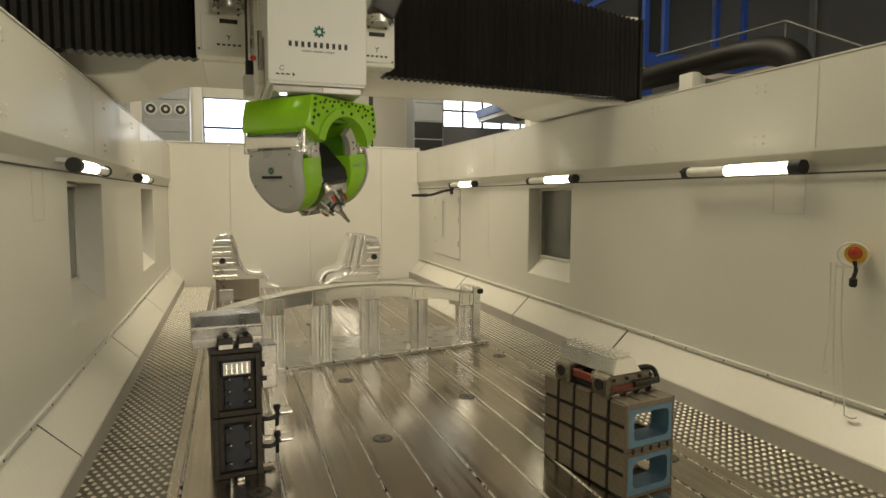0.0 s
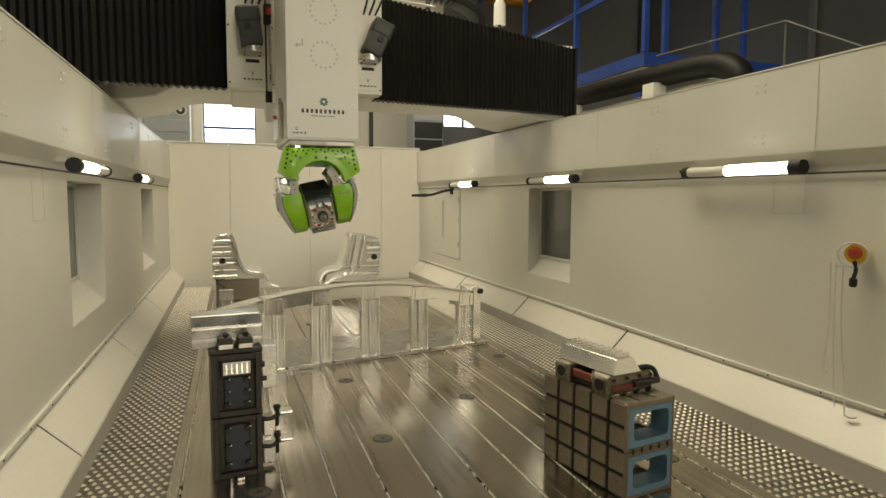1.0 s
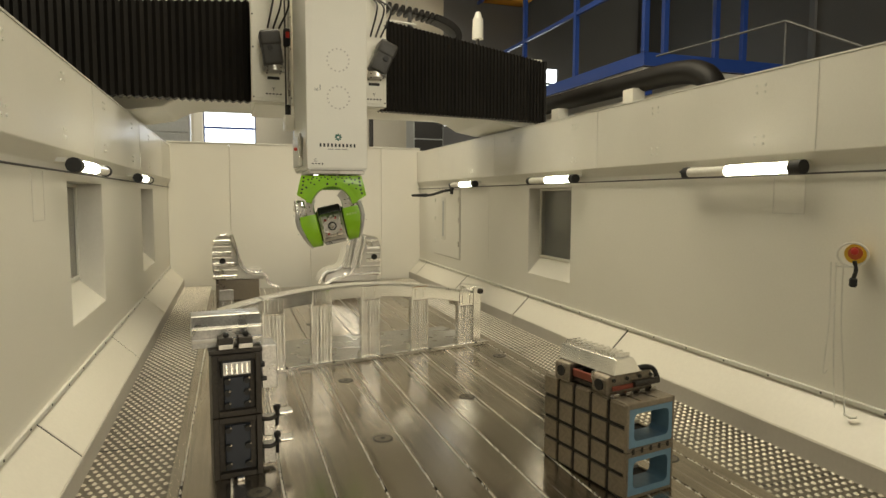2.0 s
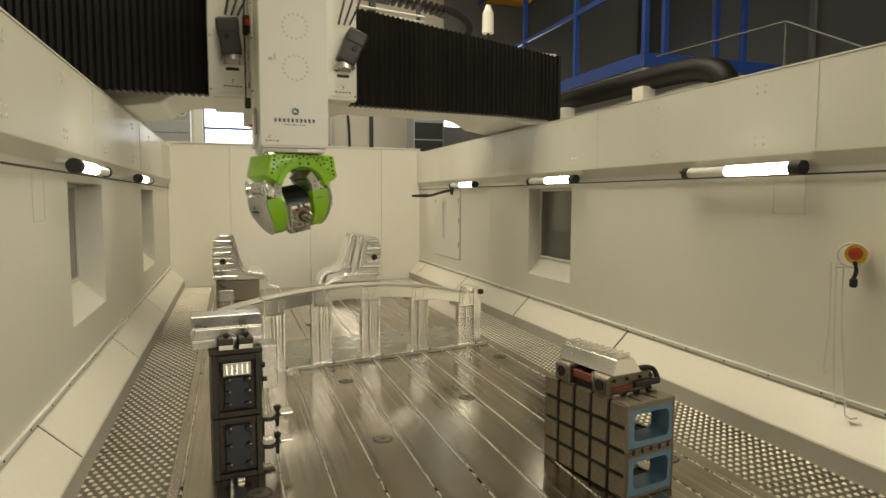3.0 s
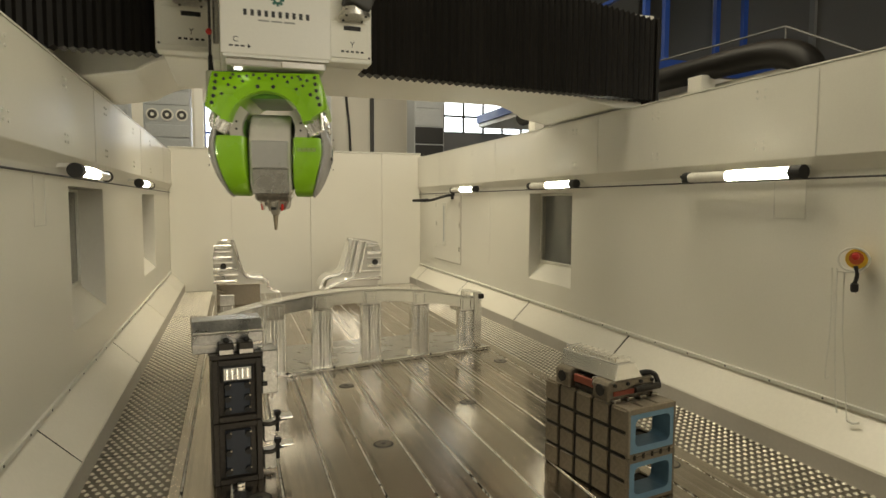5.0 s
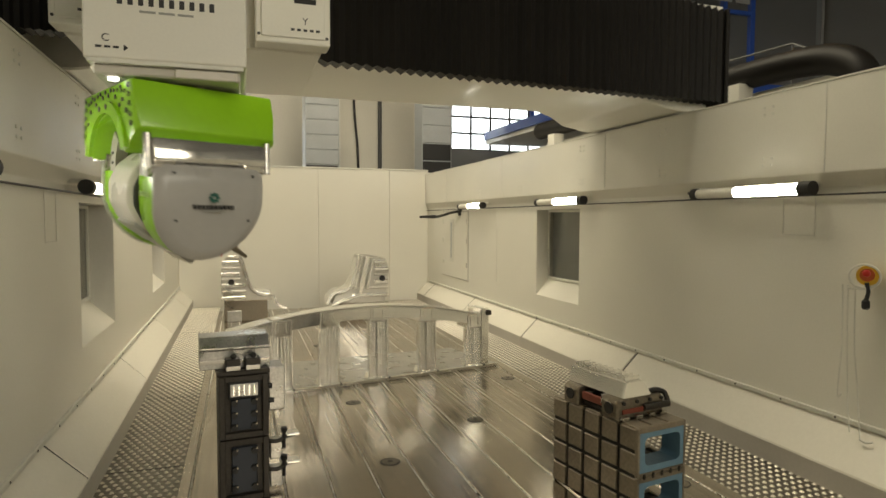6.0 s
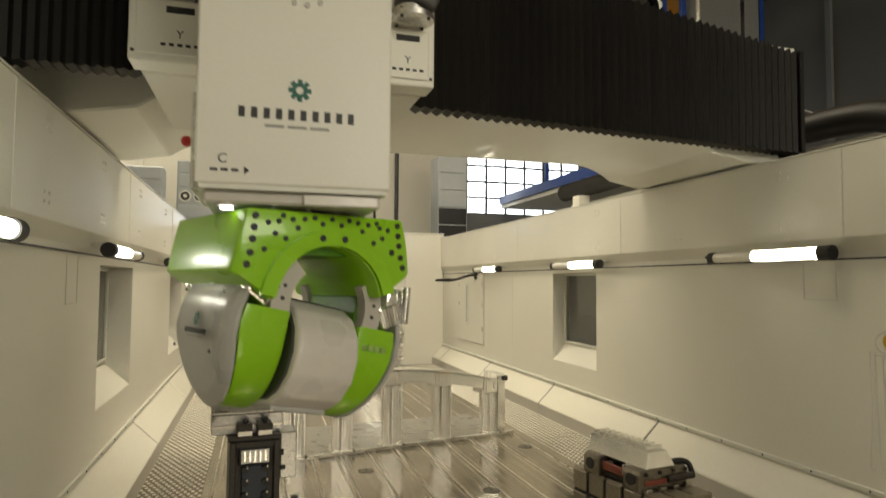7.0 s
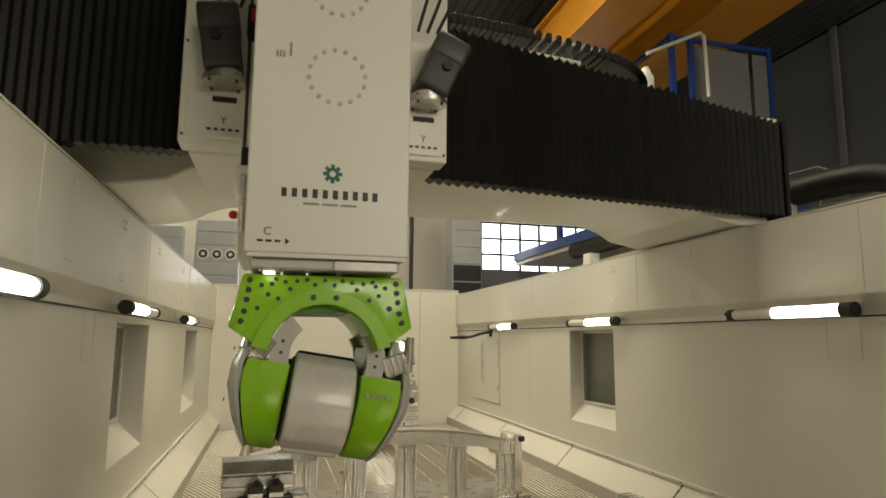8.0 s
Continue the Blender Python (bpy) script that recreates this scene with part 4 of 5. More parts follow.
# ---- lamps along the side beams ----
def wall_lamp(s):
    ob = thing("wall_lamp", "lit tubular machine lamp with black end caps under the beam", "lamp", group="tube lamps along the walls")
    part("lit_tube", rod((0, 0.08, 0), (0, 0.62, 0), 0.036, seg=20), TUBE_GLOW, ob, "lit white tube", smooth=True)
    part("dim_tube", rod((0, 0.62, 0), (0, 1.0, 0), 0.036, seg=20), TUBE_CLEAR, ob, "frosted unlit tube end", smooth=True)
    b = rod((0, 0.0, 0), (0, 0.085, 0), 0.046, seg=20)
    part("end_cap", b, BLACK, ob, "black end cap")
    part("end_cap", rod((0, 0.995, 0), (0, 1.05, 0), 0.042, seg=20), BLACK, ob)
    part("cable_gland", tube(smooth_path([(0, 1.05, 0), (0, 1.1, 0.01), (s * 0.06, 1.14, 0.0), (s * 0.1, 1.2, -0.02)], 4), 0.012), BLACK, ob)
    for y in (0.06, 1.0):
        part("bracket", cuboid(min(0, s * 0.118), max(0, s * 0.118), y - 0.02, y + 0.02, 0.02, 0.045), TRIM, ob)
    a0, a1 = (-112, 108) if s > 0 else (72, 292)
    part("reflector", arc_piece(0.0372, 0.041, a0, a1, 0.08, 0.62, 0.0, 12), TRIM, ob, "white half-round reflector behind the tube", smooth=True)
    return ob


lamp_r = wall_lamp(1)
lamp_r.matrix_basis = pose(3.30, 2.92, 1.692)
for y in (5.58, 8.32):
    copy_thing(lamp_r, pose(3.30, y, 1.692))
lamp_l = wall_lamp(-1)
lamp_l.matrix_basis = pose(-0.9, 4.32, 1.688)
for y in (7.06,):
    copy_thing(lamp_l, pose(-0.9, y, 1.688))
# one lamp hangs the other way round
copy_thing(lamp_l, pose(-0.9, 2.78, 1.688, 180, 0, 0))

for name, x in (("lamp_cable_right", XR - 0.02), ("lamp_cable_left", XL + 0.02)):
    c = link(name, rod((x, Y0, 1.655), (x, Y1, 1.655), 0.006, seg=8), MOTOR)
    tagged(c, "thin dark cable run along the wall below the beam", "cable")
    c.name = "lamp_cable"

# ---- fittings on the walls ----
door = thing("access_panel", "cream access panel with a tall grip slot in the side wall", "panel")
# grey sheet behind the leaf paints the shadow gap along its edges
part("gasket", cuboid(XR - 0.006, XR - 0.0005, 9.24, 10.58, 0.505, 1.625), KICK_BASE, door, "thin grey strip standing for the shadow round the leaf")
part("leaf", cuboid(XR - 0.018, XR - 0.001, 9.26, 10.56, 0.52, 1.61, 0.005), CREAM_WALL, door)
part("grip_plate", cuboid(XR - 0.026, XR - 0.018, 9.93, 10.12, 0.78, 1.5, 0.004), TRIM, door)
part("grip_slot", cuboid(XR - 0.03, XR - 0.026, 10.0, 10.05, 0.84, 1.44, 0.002), CABINET, door)
for z in (0.72, 1.1, 1.42):
    part("latch", cuboid(XR - 0.03, XR - 0.018, 10.44, 10.5, z, z + 0.07, 0.003), TRIM, door)
    part("hinge", rod((XR - 0.022, 9.28, z), (XR - 0.022, 9.28, z + 0.08), 0.01), CHROME, door)

for s, x, y, z0, z1, dy in ((1, XR, 3.0, 1.4, 1.64, 0.24), (-1, XL, 3.9, 1.36, 1.64, 0.22), (1, XR, 8.1, 0.62, 1.62, 0.0)):
    t = thing("panel_seam", "thin pressed seam in the painted wall", "seam", kind="structure")
    xa = x - 0.003 if s > 0 else x
    part("seam_line", cuboid(xa, xa + 0.003, y, y + 0.006, z0, z1), REVEAL, t)
    if dy:
        part("seam_line", cuboid(xa, xa + 0.003, y + 0.006, y + dy, z0, z0 + 0.006), REVEAL, t)
        part("seam_line", cuboid(xa, xa + 0.003, y + dy, y + dy + 0.006, z0, z1), REVEAL, t)


def spray_arm():
    ob = thing("coolant_arm", "black jointed coolant nozzle on the wall", "nozzle")
    part("base", cuboid(3.38, 3.416, 9.55, 9.65, 1.55, 1.68, 0.008), BLACK, ob)
    part("arm", tube(smooth_path([(3.38, 9.6, 1.62), (3.3, 9.75, 1.6), (3.22, 10.1, 1.545), (3.16, 10.3, 1.53)], 5), 0.022), BLACK, ob)
    part("head", rod((3.17, 10.25, 1.535), (2.98, 10.5, 1.53), 0.032, 0.02), BLACK, ob)


spray_arm()


def cable_reel():
    ob = thing("spring_balancer", "yellow and red spring balancer with hanging cord on the wall", "balancer", at=pose(3.345, 2.6, 1.19, 0, 0, 36))
    part("housing", rod((-0.03, -0.01, 0), (0.03, -0.01, 0), 0.056, seg=32), YELLOW, ob, "yellow round housing")
    part("front_disc", rod((-0.045, -0.008, 0.004), (-0.03, -0.008, 0.004), 0.036, seg=28), ORANGE, ob, "orange front disc")
    part("hub", ball((-0.047, -0.004, 0.014), 0.02, scale=(0.5, 1, 1)), RED, ob)
    part("wall_bracket", cuboid(0.03, 0.06, -0.03, 0.03, -0.02, 0.04, 0.006), YELLOW, ob)
    ringp = [(-0.03, 0.005 + 0.074 * cos(k * pi / 12), -0.005 + 0.066 * sin(k * pi / 12)) for k in range(25)]
    part("guard_ring", tube(ringp, 0.0065), TRIM, ob, "pale wire guard ring")
    part("lower_bar", rod((-0.03, 0.085, -0.075), (-0.03, -0.03, -0.075), 0.006, seg=8), TRIM, ob)
    part("strap", tube(smooth_path([(-0.03, -0.005, -0.04), (-0.03, -0.015, -0.09), (-0.03, -0.005, -0.14)], 4), 0.011), BLACK, ob)
    part("handle", cuboid(-0.045, -0.015, -0.025, 0.015, -0.19, -0.135, 0.009), BLACK, ob, "black plastic handle")
    for k, (y0, y1, z1) in enumerate(((0.085, 0.05, -0.9), (0.05, 0.0, -0.93), (0.11, 0.1, -0.7))):
        pts_ = smooth_path([(0.02, y0, -0.06), (0.03, y0 - 0.005, -0.4), (0.035, y1 + 0.02, -0.7), (-0.03 if z1 < -0.8 else 0.035, y1, z1)], 6)
        part("cord", tube(pts_, 0.0045), TRIM, ob, "thin pale hanging cord")
    part("cord_end", tube([(-0.03, 0.0, -0.93), (-0.045, -0.03, -0.94), (-0.05, -0.06, -0.93)], 0.008), TRIM, ob)


cable_reel()


# ---- workpieces and fixtures on the table ----
def arch_workpiece():
    ob = thing("arched_workpiece", "bright milled aluminium arched frame with fluted uprights on a plate", "workpiece", at=pose(0.32, 5.40, 0, 0, 0, 11.8))
    part("base_plate", prism([(-0.02, 0.0), (2.16, 0.0), (2.2, 0.02), (2.16, 0.86), (0.0, 1.06)], "z", 0.0, 0.03, bevel=0.004), WORN_ALU, ob, "flat aluminium base plate")
    part("front_lip", cuboid(-0.03, 2.2, -0.02, 0.004, 0.001, 0.036, 0.004), ALU, ob)

    def top(s):
        return 0.705 - 0.075 * ((s - 0.75) / 0.85) ** 2

    # curved top beam with a hollow face
    n = 26
    for y0, y1, dz0, dz1 in ((0.0, 0.03, 0.0, -0.115), (0.06, 0.19, -0.03, -0.10), (0.19, 0.22, 0.0, -0.115), (0.0, 0.22, -0.0, -0.02)):
        up = [(-0.42 + 2.5 * i / n, top(-0.42 + 2.5 * i / n) + dz0) for i in range(n + 1)]
        dn = [(-0.42 + 2.5 * i / n, top(-0.42 + 2.5 * i / n) + dz1) for i in range(n + 1)][::-1]
        part("arch_web", prism(up + dn, "y", y0, y1), ALU, ob, "curved milled aluminium web")
    for s in (0.0, 0.42, 0.89, 1.4, 1.93):
        zt = top(s) - 0.02
        up = part("upright", cuboid(s - 0.085, s + 0.085, 0.03, 0.075, 0.03, zt - 0.09, 0.004), ALU, ob, "fluted aluminium upright")
        for k, dy, r in ((-0.085, 0.01, 0.013), (-0.058, 0.026, 0.011), (-0.032, 0.03, 0.016), (0.0, 0.018, 0.015), (0.032, 0.03, 0.016), (0.058, 0.026, 0.011), (0.085, 0.01, 0.013)):
            part("flute", rod((s + k, dy, 0.03), (s + k, dy, zt - 0.09), r, seg=12), ALU, up, smooth=True)
        part("foot_flare", prism([(s - 0.11, 0.03), (s + 0.11, 0.03), (s + 0.088, 0.09), (s - 0.088, 0.09)], "y", 0.02, 0.09, bevel=0.006), ALU, up)
        part("node_block", cuboid(s - 0.09, s + 0.09, -0.006, 0.2, zt - 0.13, zt + 0.014, 0.012), ALU, ob, "milled node block")
        for q in (-0.045, 0.045):
            part("pocket_rim", cuboid(s + q - 0.012, s + q + 0.012, -0.012, -0.005, zt - 0.1, zt - 0.015, 0.004), ALU, ob)
        part("clamp_bolt", rod((s + 0.09, -0.04, 0.03), (s + 0.09, -0.04, 0.05), 0.009, seg=8), MOTOR, ob)
    part("end_plate", cuboid(2.0, 2.1, -0.01, 0.24, 0.03, 0.6, 0.01), ALU, ob)
    part("end_hook", cuboid(2.06, 2.12, -0.03, 0.01, 0.53, 0.58, 0.01), CAST, ob)
    return ob


arch_workpiece()


def strip(curve, thick):
    """Outline of a bent strip along a curve of (x, z)."""
    pts = [Vector(p) for p in curve]
    off = []
    for i, p in enumerate(pts):
        d = (pts[min(i + 1, len(pts) - 1)] - pts[max(i - 1, 0)]).normalized()
        off.append(p + Vector((-d[1], d[0])) * thick)
    return [tuple(p) for p in pts] + [tuple(p) for p in off[::-1]]


def bent(points, n=5):
    return [(p[0], p[2]) for p in smooth_path([(x, 0, z) for x, z in points], n)]


def bracket_left():
    ob = thing("bracket_workpiece", "tall milled aluminium bracket workpiece with banded back and curved flank", "workpiece", group="bracket workpieces at the back of the table")
    part("foot_block", cuboid(-0.24, 0.36, 9.47, 9.9, 0, 0.3, 0.008), VICE, ob, "dull grey foot block")
    part("foot_step", cuboid(-0.2, 0.0, 9.44, 9.475, 0.0, 0.16, 0.006), WORN_ALU, ob)
    part("body", prism([(-0.25, 0.30), (-0.285, 0.5), (-0.275, 0.74), (-0.225, 0.9), (-0.18, 0.93), (-0.03, 0.93), (0.03, 0.72), (0.09, 0.52), (0.17, 0.40), (0.4, 0.37), (0.44, 0.30)], "y", 9.47, 9.85, bevel=0.012, seg=2), ALU_DULL, ob)
    for z, h in ((0.32, 0.05), (0.42, 0.035), (0.5, 0.055), (0.6, 0.03), (0.66, 0.055), (0.76, 0.03), (0.82, 0.06)):
        x1 = 0.06 if z < 0.6 else -0.02
        part("milled_band", cuboid(-0.28 + 0.12 * max(0, z - 0.72), x1, 9.44, 9.47, z, z + h, 0.008), ALU if h > 0.045 else ALU_DULL, ob)
    part("bore", rod((-0.14, 9.425, 0.58), (-0.14, 9.445, 0.58), 0.042, seg=20), BLACK, ob, "dark clamping bore")
    part("flank", prism(strip(bent([(-0.04, 0.95), (0.0, 0.84), (0.045, 0.66), (0.1, 0.5), (0.18, 0.415), (0.3, 0.40), (0.4, 0.40)]), 0.045), "y", 9.40, 9.8), ALU, ob, "bright curved flank")
    part("flank", prism(strip(bent([(0.06, 0.62), (0.13, 0.47), (0.2, 0.40), (0.34, 0.37), (0.44, 0.35), (0.47, 0.24), (0.62, 0.17)]), 0.035), "y", 9.36, 9.44), ALU, ob)
    part("top_lug", cuboid(-0.17, -0.07, 9.46, 9.6, 0.925, 0.955, 0.008), ALU, ob)


def bracket_right():
    ob = thing("bracket_workpiece", "tall milled aluminium bracket workpiece with fluted leaning front", "workpiece", group="bracket workpieces at the back of the table")
    part("foot_block", cuboid(1.4, 2.12, 9.47, 9.9, 0, 0.2, 0.008), VICE, ob, "dull grey foot block")
    part("body", prism([(1.3, 0.2), (1.34, 0.33), (1.54, 0.40), (1.62, 0.6), (1.71, 0.94), (1.95, 0.92), (2.13, 0.88), (2.19, 0.72), (2.17, 0.5), (2.12, 0.2)], "y", 9.47, 9.85, bevel=0.012, seg=2), ALU_DULL, ob)
    # leaning ribs
    for k, w in enumerate((0.035, 0.02, 0.05, 0.02, 0.03)):
        x = 1.69 + 0.056 * k
        part("rib", prism([(x, 0.94 - 0.01 * k), (x + w, 0.94 - 0.01 * k), (x + w - 0.10, 0.42), (x - 0.11, 0.42)], "y", 9.39 + 0.02 * (k % 2), 9.47, bevel=0.006), ALU, ob, "bright leaning rib")
    for z, h in ((0.3, 0.05), (0.42, 0.03), (0.5, 0.06), (0.62, 0.03), (0.7, 0.05), (0.81, 0.05)):
        part("milled_band", cuboid(1.95 if z > 0.45 else 1.6, 2.17 if z < 0.8 else 2.13, 9.44, 9.47, z, z + h, 0.008), ALU if h > 0.045 else ALU_DULL, ob)
    part("bore", rod((2.07, 9.425, 0.58), (2.07, 9.445, 0.58), 0.045, seg=20), BLACK, ob, "dark clamping bore")
    part("flank", prism(strip(bent([(1.24, 0.2), (1.28, 0.30), (1.36, 0.37), (1.5, 0.39), (1.58, 0.46), (1.64, 0.62), (1.7, 0.9)]), 0.035), "y", 9.40, 9.8), ALU, ob, "bright curved flank")
    part("flank", prism(strip(bent([(1.3, 0.16), (1.42, 0.24), (1.56, 0.27), (1.7, 0.33), (1.76, 0.44)]), 0.04), "y", 9.36, 9.44), ALU, ob)


bracket_left()
bracket_right()


def clamping_tower():
    ob = thing("clamping_tower", "dark cast clamping tower of two stacked cubes with side clamps", "fixture", at=pose(-0.118, 3.40, 0, 0, 0, 5))
    w, d, h = 0.25, 0.27, 0.338
    for i in range(2):
        z = i * h
        cube = part("cube", cuboid(0, w, 0.03, d, z, z + h - 0.006, 0.004), CAST, ob, "dark cast iron cube")
        f = 0.03
        for a in ((0, f, z, z + h - 0.006), (w - f, w, z, z + h - 0.006), (f, w - f, z, z + f), (f, w - f, z + h - f - 0.006, z + h - 0.006)):
            part("face_frame", cuboid(a[0], a[1], 0, 0.03, a[2], a[3], 0.003), CAST, cube)
        lo = z + (0.04 if i else 0.04)
        part("recess_plate", cuboid(0.06, w - 0.06, 0.012, 0.03, lo, z + (0.21 if i else h - 0.05), 0.004), BLUE_DARK, cube, "slate blue recessed plate")
        for bx in (0.075, w - 0.075):
            for bz in ((0.06, 0.125, 0.19) if i else (0.07, 0.17, 0.265)):
                part("bolt", rod((bx, -0.006, z + bz), (bx, 0.012, z + bz), 0.017, seg=10), BLACK, cube)
                part("bolt_hex", rod((bx + 0.012, -0.008, z + bz + 0.012), (bx + 0.012, 0.012, z + bz + 0.012), 0.005, seg=6), TOOL, cube)
    wz = h + 0.225
    part("sight_frame", cuboid(0.045, w - 0.045, -0.004, 0.03, wz - 0.012, wz + 0.08, 0.004), BLACK, ob)
    part("sight_plate", cuboid(0.055, w - 0.055, -0.008, -0.004, wz, wz + 0.068, 0.002), WORN_ALU, ob, "bright ribbed aluminium insert")
    for k in range(5):
        part("insert_rib", cuboid(0.068 + 0.026 * k, 0.078 + 0.026 * k, -0.014, -0.008, wz + 0.006, wz + 0.062, 0.002), ALU, ob)
    # top bridge with clamp blocks, and the workpiece block behind
    part("top_plate", cuboid(-0.01, w + 0.01, 0.02, d, 2 * h - 0.006, 2 * h + 0.02, 0.004), CAST, ob)
    for x in (0.035, 0.135):
        part("clamp_block", cuboid(x, x + 0.075, 0.0, 0.08, 2 * h + 0.02, 2 * h + 0.085, 0.005), CAST, ob)
        part("bright_pad", cuboid(x + 0.002, x + 0.073, -0.006, 0.0, 2 * h + 0.026, 2 * h + 0.05, 0.002), ALU_DULL, ob)
        part("clamp_knob", ball((x + 0.04, 0.02, 2 * h + 0.098), 0.016), BLACK, ob)
    # side clamps
    part("side_box", cuboid(w + 0.004, w + 0.09, 0.03, 0.2, 0.46, 0.70, 0.006), WORN_ALU, ob, "pale aluminium side block")
    part("side_screw", rod((w - 0.01, 0.02, 0.6), (w + 0.02, 0.02, 0.6), 0.015), BLACK, ob)
    part("side_screw", rod((w - 0.01, 0.02, 0.52), (w + 0.03, 0.02, 0.52), 0.012), BLACK, ob)
    for z in (0.145, 0.30):
        part("clamp_arm", tube(smooth_path([(w, 0.05, z - 0.01), (w + 0.05, 0.04, z - 0.015), (w + 0.1, 0.06, z + 0.0), (w + 0.15, 0.07, z + 0.002)], 4), 0.012), CAST, ob)
        part("clamp_screw", rod((w + 0.085, 0.05, z - 0.06), (w + 0.085, 0.05, z + 0.05), 0.01), BLACK, ob)
        part("screw_head", rod((w + 0.085, 0.05, z + 0.03), (w + 0.085, 0.05, z + 0.055), 0.02, seg=6), BLACK, ob)
        part("bright_jaw", cuboid(w + 0.012, w + 0.08, 0.06, 0.15, z - 0.12, z - 0.02, 0.006), WORN_ALU, ob, "bright aluminium jaw")
        part("pad", cuboid(w + 0.1, w + 0.17, 0.04, 0.12, z + 0.004, z + 0.016, 0.003), ALU, ob)
    part("t_nut", cuboid(0.11, 0.15, -0.05, 0.0, 0.0, 0.02, 0.004), CHROME, ob)
    block = thing("aluminium_block", "sawn aluminium block clamped on top of the tower", "workpiece", at=pose(-0.118, 3.40, 2 * h, 0, 0, 5))
    part("body", prism([(0.085, 0.02), (0.30, 0.02), (0.30, 0.185), (0.14, 0.185), (0.1, 0.12), (0.085, 0.12)], "x", -0.09, 0.27, bevel=0.004), WORN_ALU, block)
    part("saw_step", cuboid(-0.092, 0.272, 0.076, 0.086, 0.05, 0.07, 0.003), ALU_DULL, block)
    part("saw_step", cuboid(-0.092, 0.272, 0.08, 0.088, 0.125, 0.135, 0.003), ALU_DULL, block)


clamping_tower()


def fixture_cube():
    ob = thing("fixture_cube", "grooved steel clamping cube with pale blue window frames", "fixture", at=pose(1.81, 2.53, 0, 0, 0, 10))
    W, D, H = 0.33, 0.66, 0.49
    # hollow body: walls and shelves, the shade inside put into their dark colour
    part("side_core", cuboid(0.012, 0.03, 0.02, D - 0.012, 0.0, H - 0.012), CUBE_DARK, ob, "wall behind the pads, the grooves' shade in its dark colour")
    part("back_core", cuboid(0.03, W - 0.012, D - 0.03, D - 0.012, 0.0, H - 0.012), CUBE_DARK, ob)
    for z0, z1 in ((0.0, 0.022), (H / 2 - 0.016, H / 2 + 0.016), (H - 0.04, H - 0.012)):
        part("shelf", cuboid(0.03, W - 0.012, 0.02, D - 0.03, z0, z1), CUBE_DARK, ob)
        part("side_rail", cuboid(W - 0.012, W, 0.02, D - 0.012, z0, z1 + 0.01), CUBE, ob)
    for y0, y1 in ((0.02, 0.1), (0.34, 0.40), (D - 0.09, D - 0.012)):
        part("side_post", cuboid(W - 0.013, W - 0.001, y0, y1, 0.034, H - 0.042), CUBE, ob)
    # pads on the long face
    ny, nz = 5, 4
    gy, gz = D / ny, H / nz
    pad = None
    for j in range(ny):
        for k in range(nz):
            mm = pose(0.0, (j + 0.5) * gy, (k + 0.5) * gz)
            if pad is None:
                pad = part("pad", cuboid(0, 0.02, -gy / 2 + 0.012, gy / 2 - 0.012, -gz / 2 + 0.011, gz / 2 - 0.011, 0.003), CUBE, ob, m=mm)
            else:
                share("pad", pad, ob, mm)
    # pads on top
    tp = None
    nx = 3
    for i in range(nx):
        for j in range(ny):
            mm = pose((i + 0.5) * W / nx, (j + 0.5) * gy, H)
            if tp is None:
                tp = part("top_pad", cuboid(-W / nx / 2 + 0.009, W / nx / 2 - 0.009, -gy / 2 + 0.009, gy / 2 - 0.009, -0.02, 0, 0.003), CUBE, ob, m=mm)
            else:
                share("top_pad", tp, ob, mm)
    # end face with two framed openings, blue inside
    def ring_plate(o, h, r, y0, y1):
        """A plate of rectangle o with a rounded hole h, both (x0, x1, z0, z1)."""
        hole, edge = [], []
        for cx, cz, ox, oz, a0 in ((h[1] - r, h[3] - r, o[1], o[3], 0), (h[0] + r, h[3] - r, o[0], o[3], 90), (h[0] + r, h[2] + r, o[0], o[2], 180), (h[1] - r, h[2] + r, o[1], o[2], 270)):
            for k in range(7):
                a = radians(a0 + 15 * k)
                x, z = cx + r * cos(a), cz + r * sin(a)
                hole.append((x, z))
                flat = (k < 3) == (a0 in (0, 180))
                edge.append((ox, oz) if k == 3 else ((ox, z) if flat else (x, oz)))
        b = bmesh.new()
        loops = [[b.verts.new((x, y, z)) for x, z in pts] for pts, y in ((edge, y0), (hole, y0), (hole, y1), (edge, y1))]
        n = len(hole)
        for p, q in zip(loops, loops[1:] + loops[:1]):
            for i in range(n):
                b.faces.new((p[i], p[(i + 1) % n], q[(i + 1) % n], q[i]))
        return b

    for z in (0.0, H / 2):
        for a in ((0, 0.018, z, z + H / 2), (W - 0.012, W, z, z + H / 2), (0.018, W - 0.012, z, z + 0.018), (0.018, W - 0.012, z + H / 2 - 0.03, z + H / 2)):
            part("end_frame", cuboid(a[0], a[1], -0.002, 0.02, a[2] + 0.001, a[3] - 0.001, 0.003), CUBE, ob)
        o = (0.0185, W - 0.0125, z + 0.0185, z + H / 2 - 0.0305)
        hole = (0.052, W - 0.036, z + 0.05, z + H / 2 - 0.055)
        part("blue_frame", ring_plate(o, hole, 0.03, 0.002, 0.12), BLUE_PAINT, ob, "pale blue painted frame with a rounded opening")
        part("inner_rib", prism([(0.14, z + 0.04), (0.3, z + 0.04), (0.3, z + 0.06)], "y", 0.2, 0.34, bevel=0.002), ALU_DULL, ob)
        part("inner_clamp", cuboid(0.08, 0.2, 0.42, 0.5, z + 0.034, z + 0.1, 0.006), BLUE_DARK, ob)
    # near-black blocks stand for the shade in the slot mouths
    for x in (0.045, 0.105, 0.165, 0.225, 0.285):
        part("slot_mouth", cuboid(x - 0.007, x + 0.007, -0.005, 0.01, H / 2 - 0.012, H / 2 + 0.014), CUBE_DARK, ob)
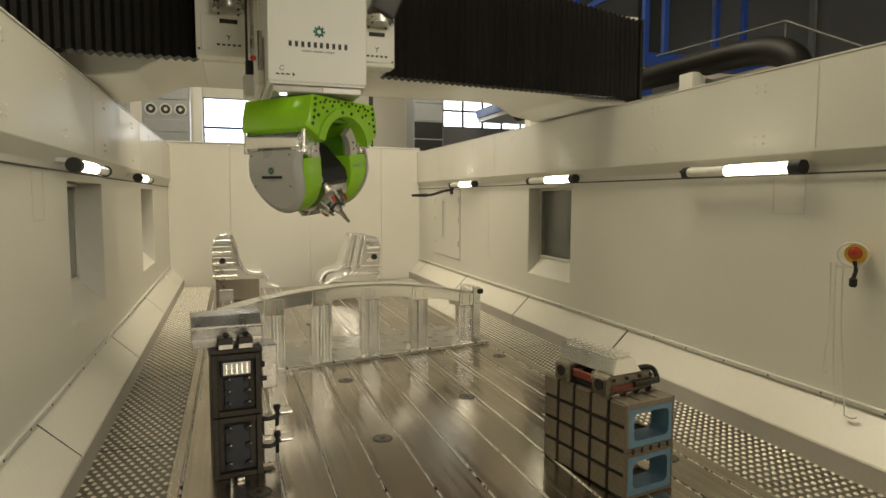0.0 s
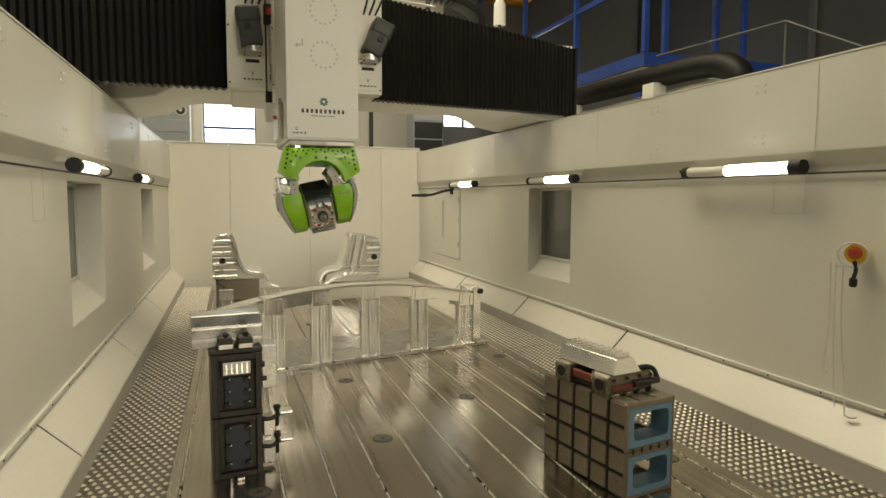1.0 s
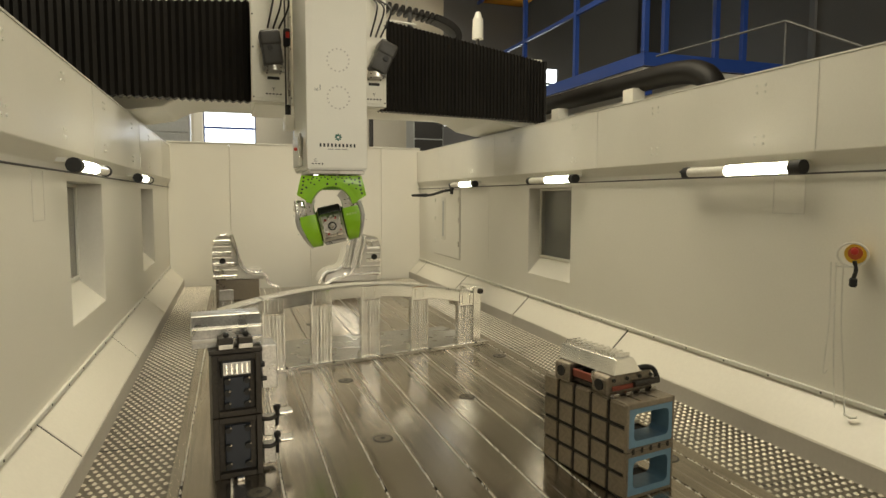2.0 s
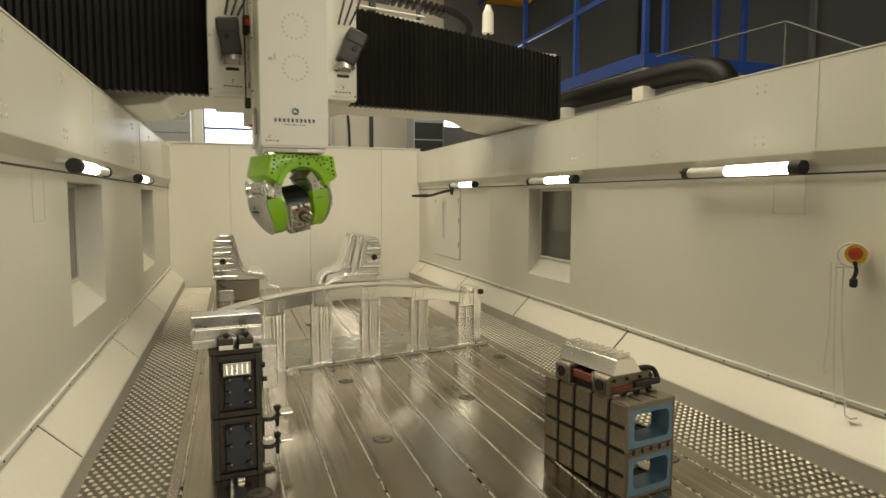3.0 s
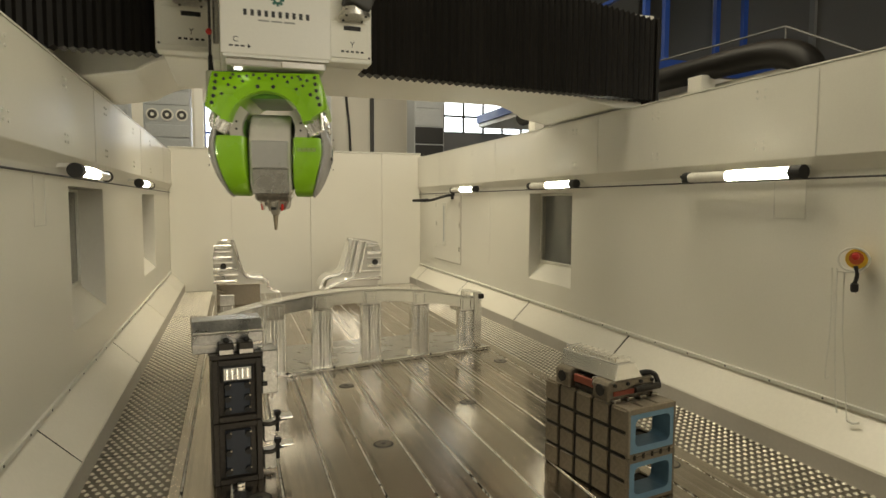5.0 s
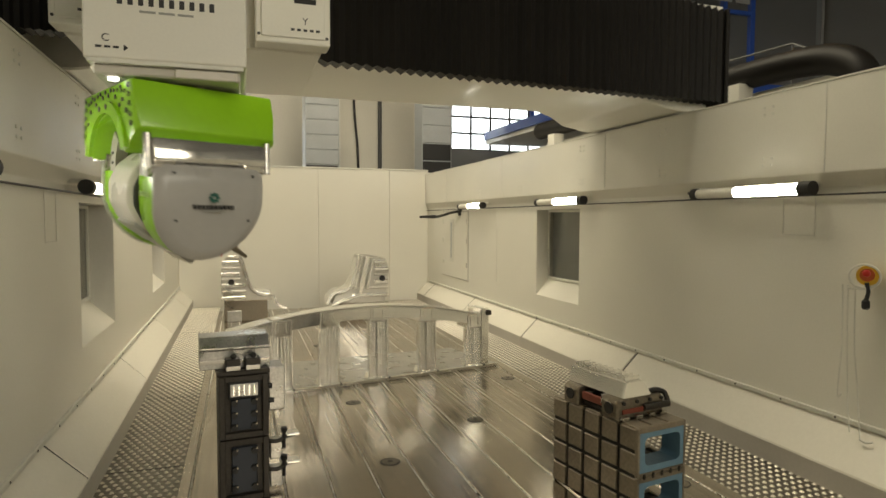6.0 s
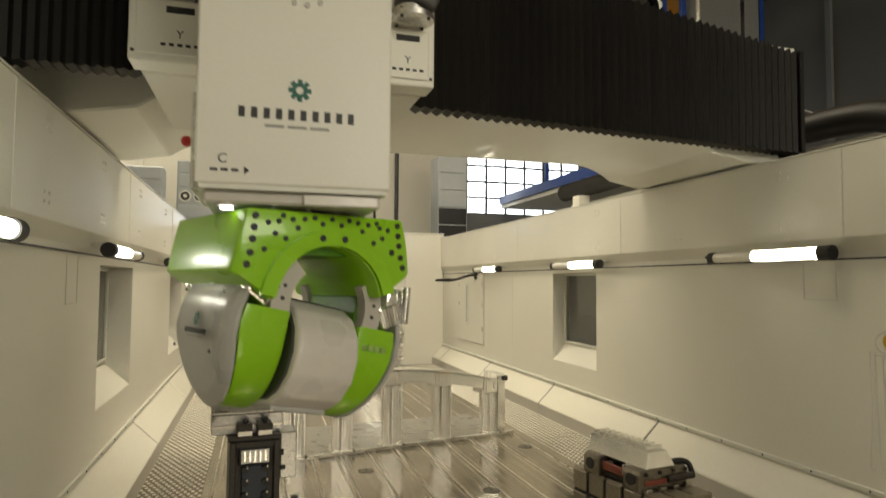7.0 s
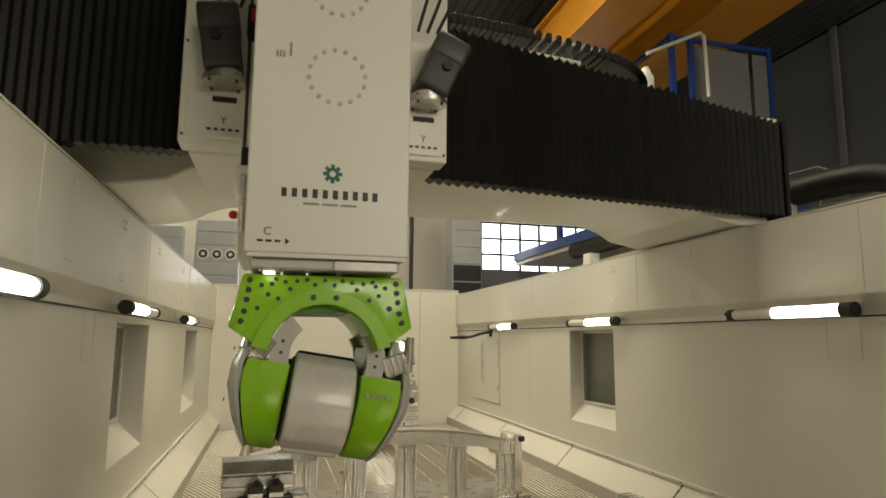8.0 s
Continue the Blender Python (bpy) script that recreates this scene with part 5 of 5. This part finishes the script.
    # vice on top with the ribbed part
    vice = thing("machine_vice", "steel machine vice holding a ribbed aluminium part", "vice", at=pose(1.81, 2.53, H, 0, 0, 10))
    part("bed", cuboid(0.03, 0.3, 0.14, 0.52, 0.0, 0.03, 0.005), CAST, vice)
    for y0, y1 in ((0.13, 0.25), (0.43, 0.55)):
        part("jaw", prism([(-0.01, 0.0), (0.30, 0.0), (0.32, 0.05), (0.30, 0.105), (0.01, 0.105), (-0.01, 0.09)], "y", y0, y1, bevel=0.008), VICE, vice, "heavy steel jaw")
        part("jaw_bore", rod((-0.016, (y0 + y1) / 2, 0.055), (-0.005, (y0 + y1) / 2, 0.055), 0.03, seg=18), BLACK, vice)
        part("jaw_bolt", rod((0.05, (y0 + y1) / 2, 0.1), (0.05, (y0 + y1) / 2, 0.115), 0.016, seg=6), BLACK, vice)
    for y0 in (0.25, 0.36):
        part("guide_block", cuboid(0.03, 0.26, y0, y0 + 0.05, 0.03, 0.085, 0.006), CAST, vice)
    for x in (0.03, 0.12, 0.21, 0.29):
        part("cap_screw", rod((x, 0.121, 0.085), (x, 0.131, 0.085), 0.01, seg=8), BLACK, vice)
        part("foot_clamp", cuboid(x - 0.025, x + 0.02, 0.1, 0.135, 0.0, 0.022, 0.004), CHROME, vice)
    part("jaw_face", cuboid(-0.006, 0.3, 0.246, 0.256, 0.06, 0.108, 0.002), CHROME, vice)
    part("red_slide", cuboid(0.02, 0.2, 0.122, 0.13, 0.03, 0.055, 0.003), RUST, vice, "dull red painted slide")
    part("red_slide", cuboid(0.01, 0.03, 0.26, 0.42, 0.04, 0.08, 0.003), RUST, vice)
    part("spindle", rod((0.16, 0.12, 0.05), (0.335, 0.12, 0.05), 0.017, seg=16), CAST, vice)
    part("crank", tube(smooth_path([(0.2, 0.16, 0.115), (0.28, 0.16, 0.118), (0.335, 0.15, 0.10), (0.345, 0.13, 0.05)], 5), 0.014), BLACK, vice, "black crank handle")
    ribbed = thing("ribbed_part", "small bright aluminium part with a row of ribs in the vice", "workpiece", at=pose(1.81, 2.53, H + 0.105, 0, 0, 10))
    part("body", prism([(0.03, 0.0), (0.23, 0.0), (0.215, 0.02), (0.165, 0.085), (0.05, 0.085)], "y", 0.13, 0.56, bevel=0.004), ALU, ribbed)
    rib = None
    for k in range(9):
        if rib is None:
            rib = part("rib", cuboid(0.055, 0.16, 0, 0.01, 0.086, 0.108, 0.002), ALU, ribbed, m=pose(0, 0.15 + k * 0.047, 0))
        else:
            share("rib", rib, ribbed, pose(0, 0.15 + k * 0.047, 0))


fixture_cube()


# ---- what moves ----
# seconds, x of the ram's middle, y of its front, z of its lower edge, turn of the head, fork tilt, spindle tilt
MOVES = [(0.0, 0.429, 3.22, 2.068, 39, 6, 46), (0.5, 0.482, 3.81, 2.018, 14, 9, 58), (1.0, 0.612, 4.39, 1.90, -2, 12, 70),
         (1.5, 0.769, 4.85, 1.785, -6, 12, 84), (1.7, 0.825, 5.0, 1.735, -9, 13, 88), (2.25, 0.82, 5.12, 1.73, -8, 12, 88), (2.8, 0.611, 4.95, 1.827, 2, 12, 78),
         (3.0, 0.454, 4.76, 1.878, 16, 11, 75), (3.5, 0.184, 4.08, 1.998, 58, 8, 60), (4.0, 0.170, 3.58, 2.094, 95, 4, 36),
         (4.5, 0.271, 3.29, 2.153, 146, 2, 8), (4.7, 0.270, 3.17, 2.162, 175, 0, 0), (5.25, 0.08, 2.82, 2.15, 150, 2, 25), (5.8, -0.196, 2.42, 2.053, 98, 5, 50),
         (6.0, -0.220, 2.23, 2.005, 117, 6, 54), (6.5, -0.099, 1.77, 1.872, 164, 12, 80), (7.0, 0.089, 1.63, 1.741, 205, 12, 86),
         (7.5, 0.121, 1.63, 1.71, 205, 10, 86), (8.0, 0.152, 1.89, 1.75, 180, 9, 86)]
CARR_DX = 0.03


def motions():
    walk(gantry, [(t, pose(0, y, 0)) for t, x, y, z, c, b, a in MOVES])
    walk(carriage, [(t, pose(x + CARR_DX, y, 0)) for t, x, y, z, c, b, a in MOVES])
    walk(ram, [(t, pose(x, y, z)) for t, x, y, z, c, b, a in MOVES])
    walk(head, [(t, pose(x, y + HY, z, 0, 0, c)) for t, x, y, z, c, b, a in MOVES])
    walk(fork, [(t, pose(0, 0, AX, 0, -b, 0)) for t, x, y, z, c, b, a in MOVES])
    walk(spindle, [(t, pose(0, 0, AX, 0, -b, 0) @ pose(0, 0, 0, -a, 0, 0)) for t, x, y, z, c, b, a in MOVES])
    walk(duct, [(t, pose(0, 0.48 * (y - 4.85), 0)) for t, x, y, z, c, b, a in MOVES])
    for ob, side, i in pleats:
        rows = []
        for t, x, *_ in MOVES:
            cx = x + CARR_DX
            if side == "R":
                lo, hi, n = cx + PW, END_R, PLEATS_R
            else:
                lo, hi, n = END_L, cx - PW, PLEATS_L
            k = (i + 0.5) / n
            back_by = 1.50 + 0.30 * k if side == "R" else 1.32
            rows.append((t, pose(lo + (hi - lo) * k, back_by - BY, 0)))
        walk(ob, rows)


motions()
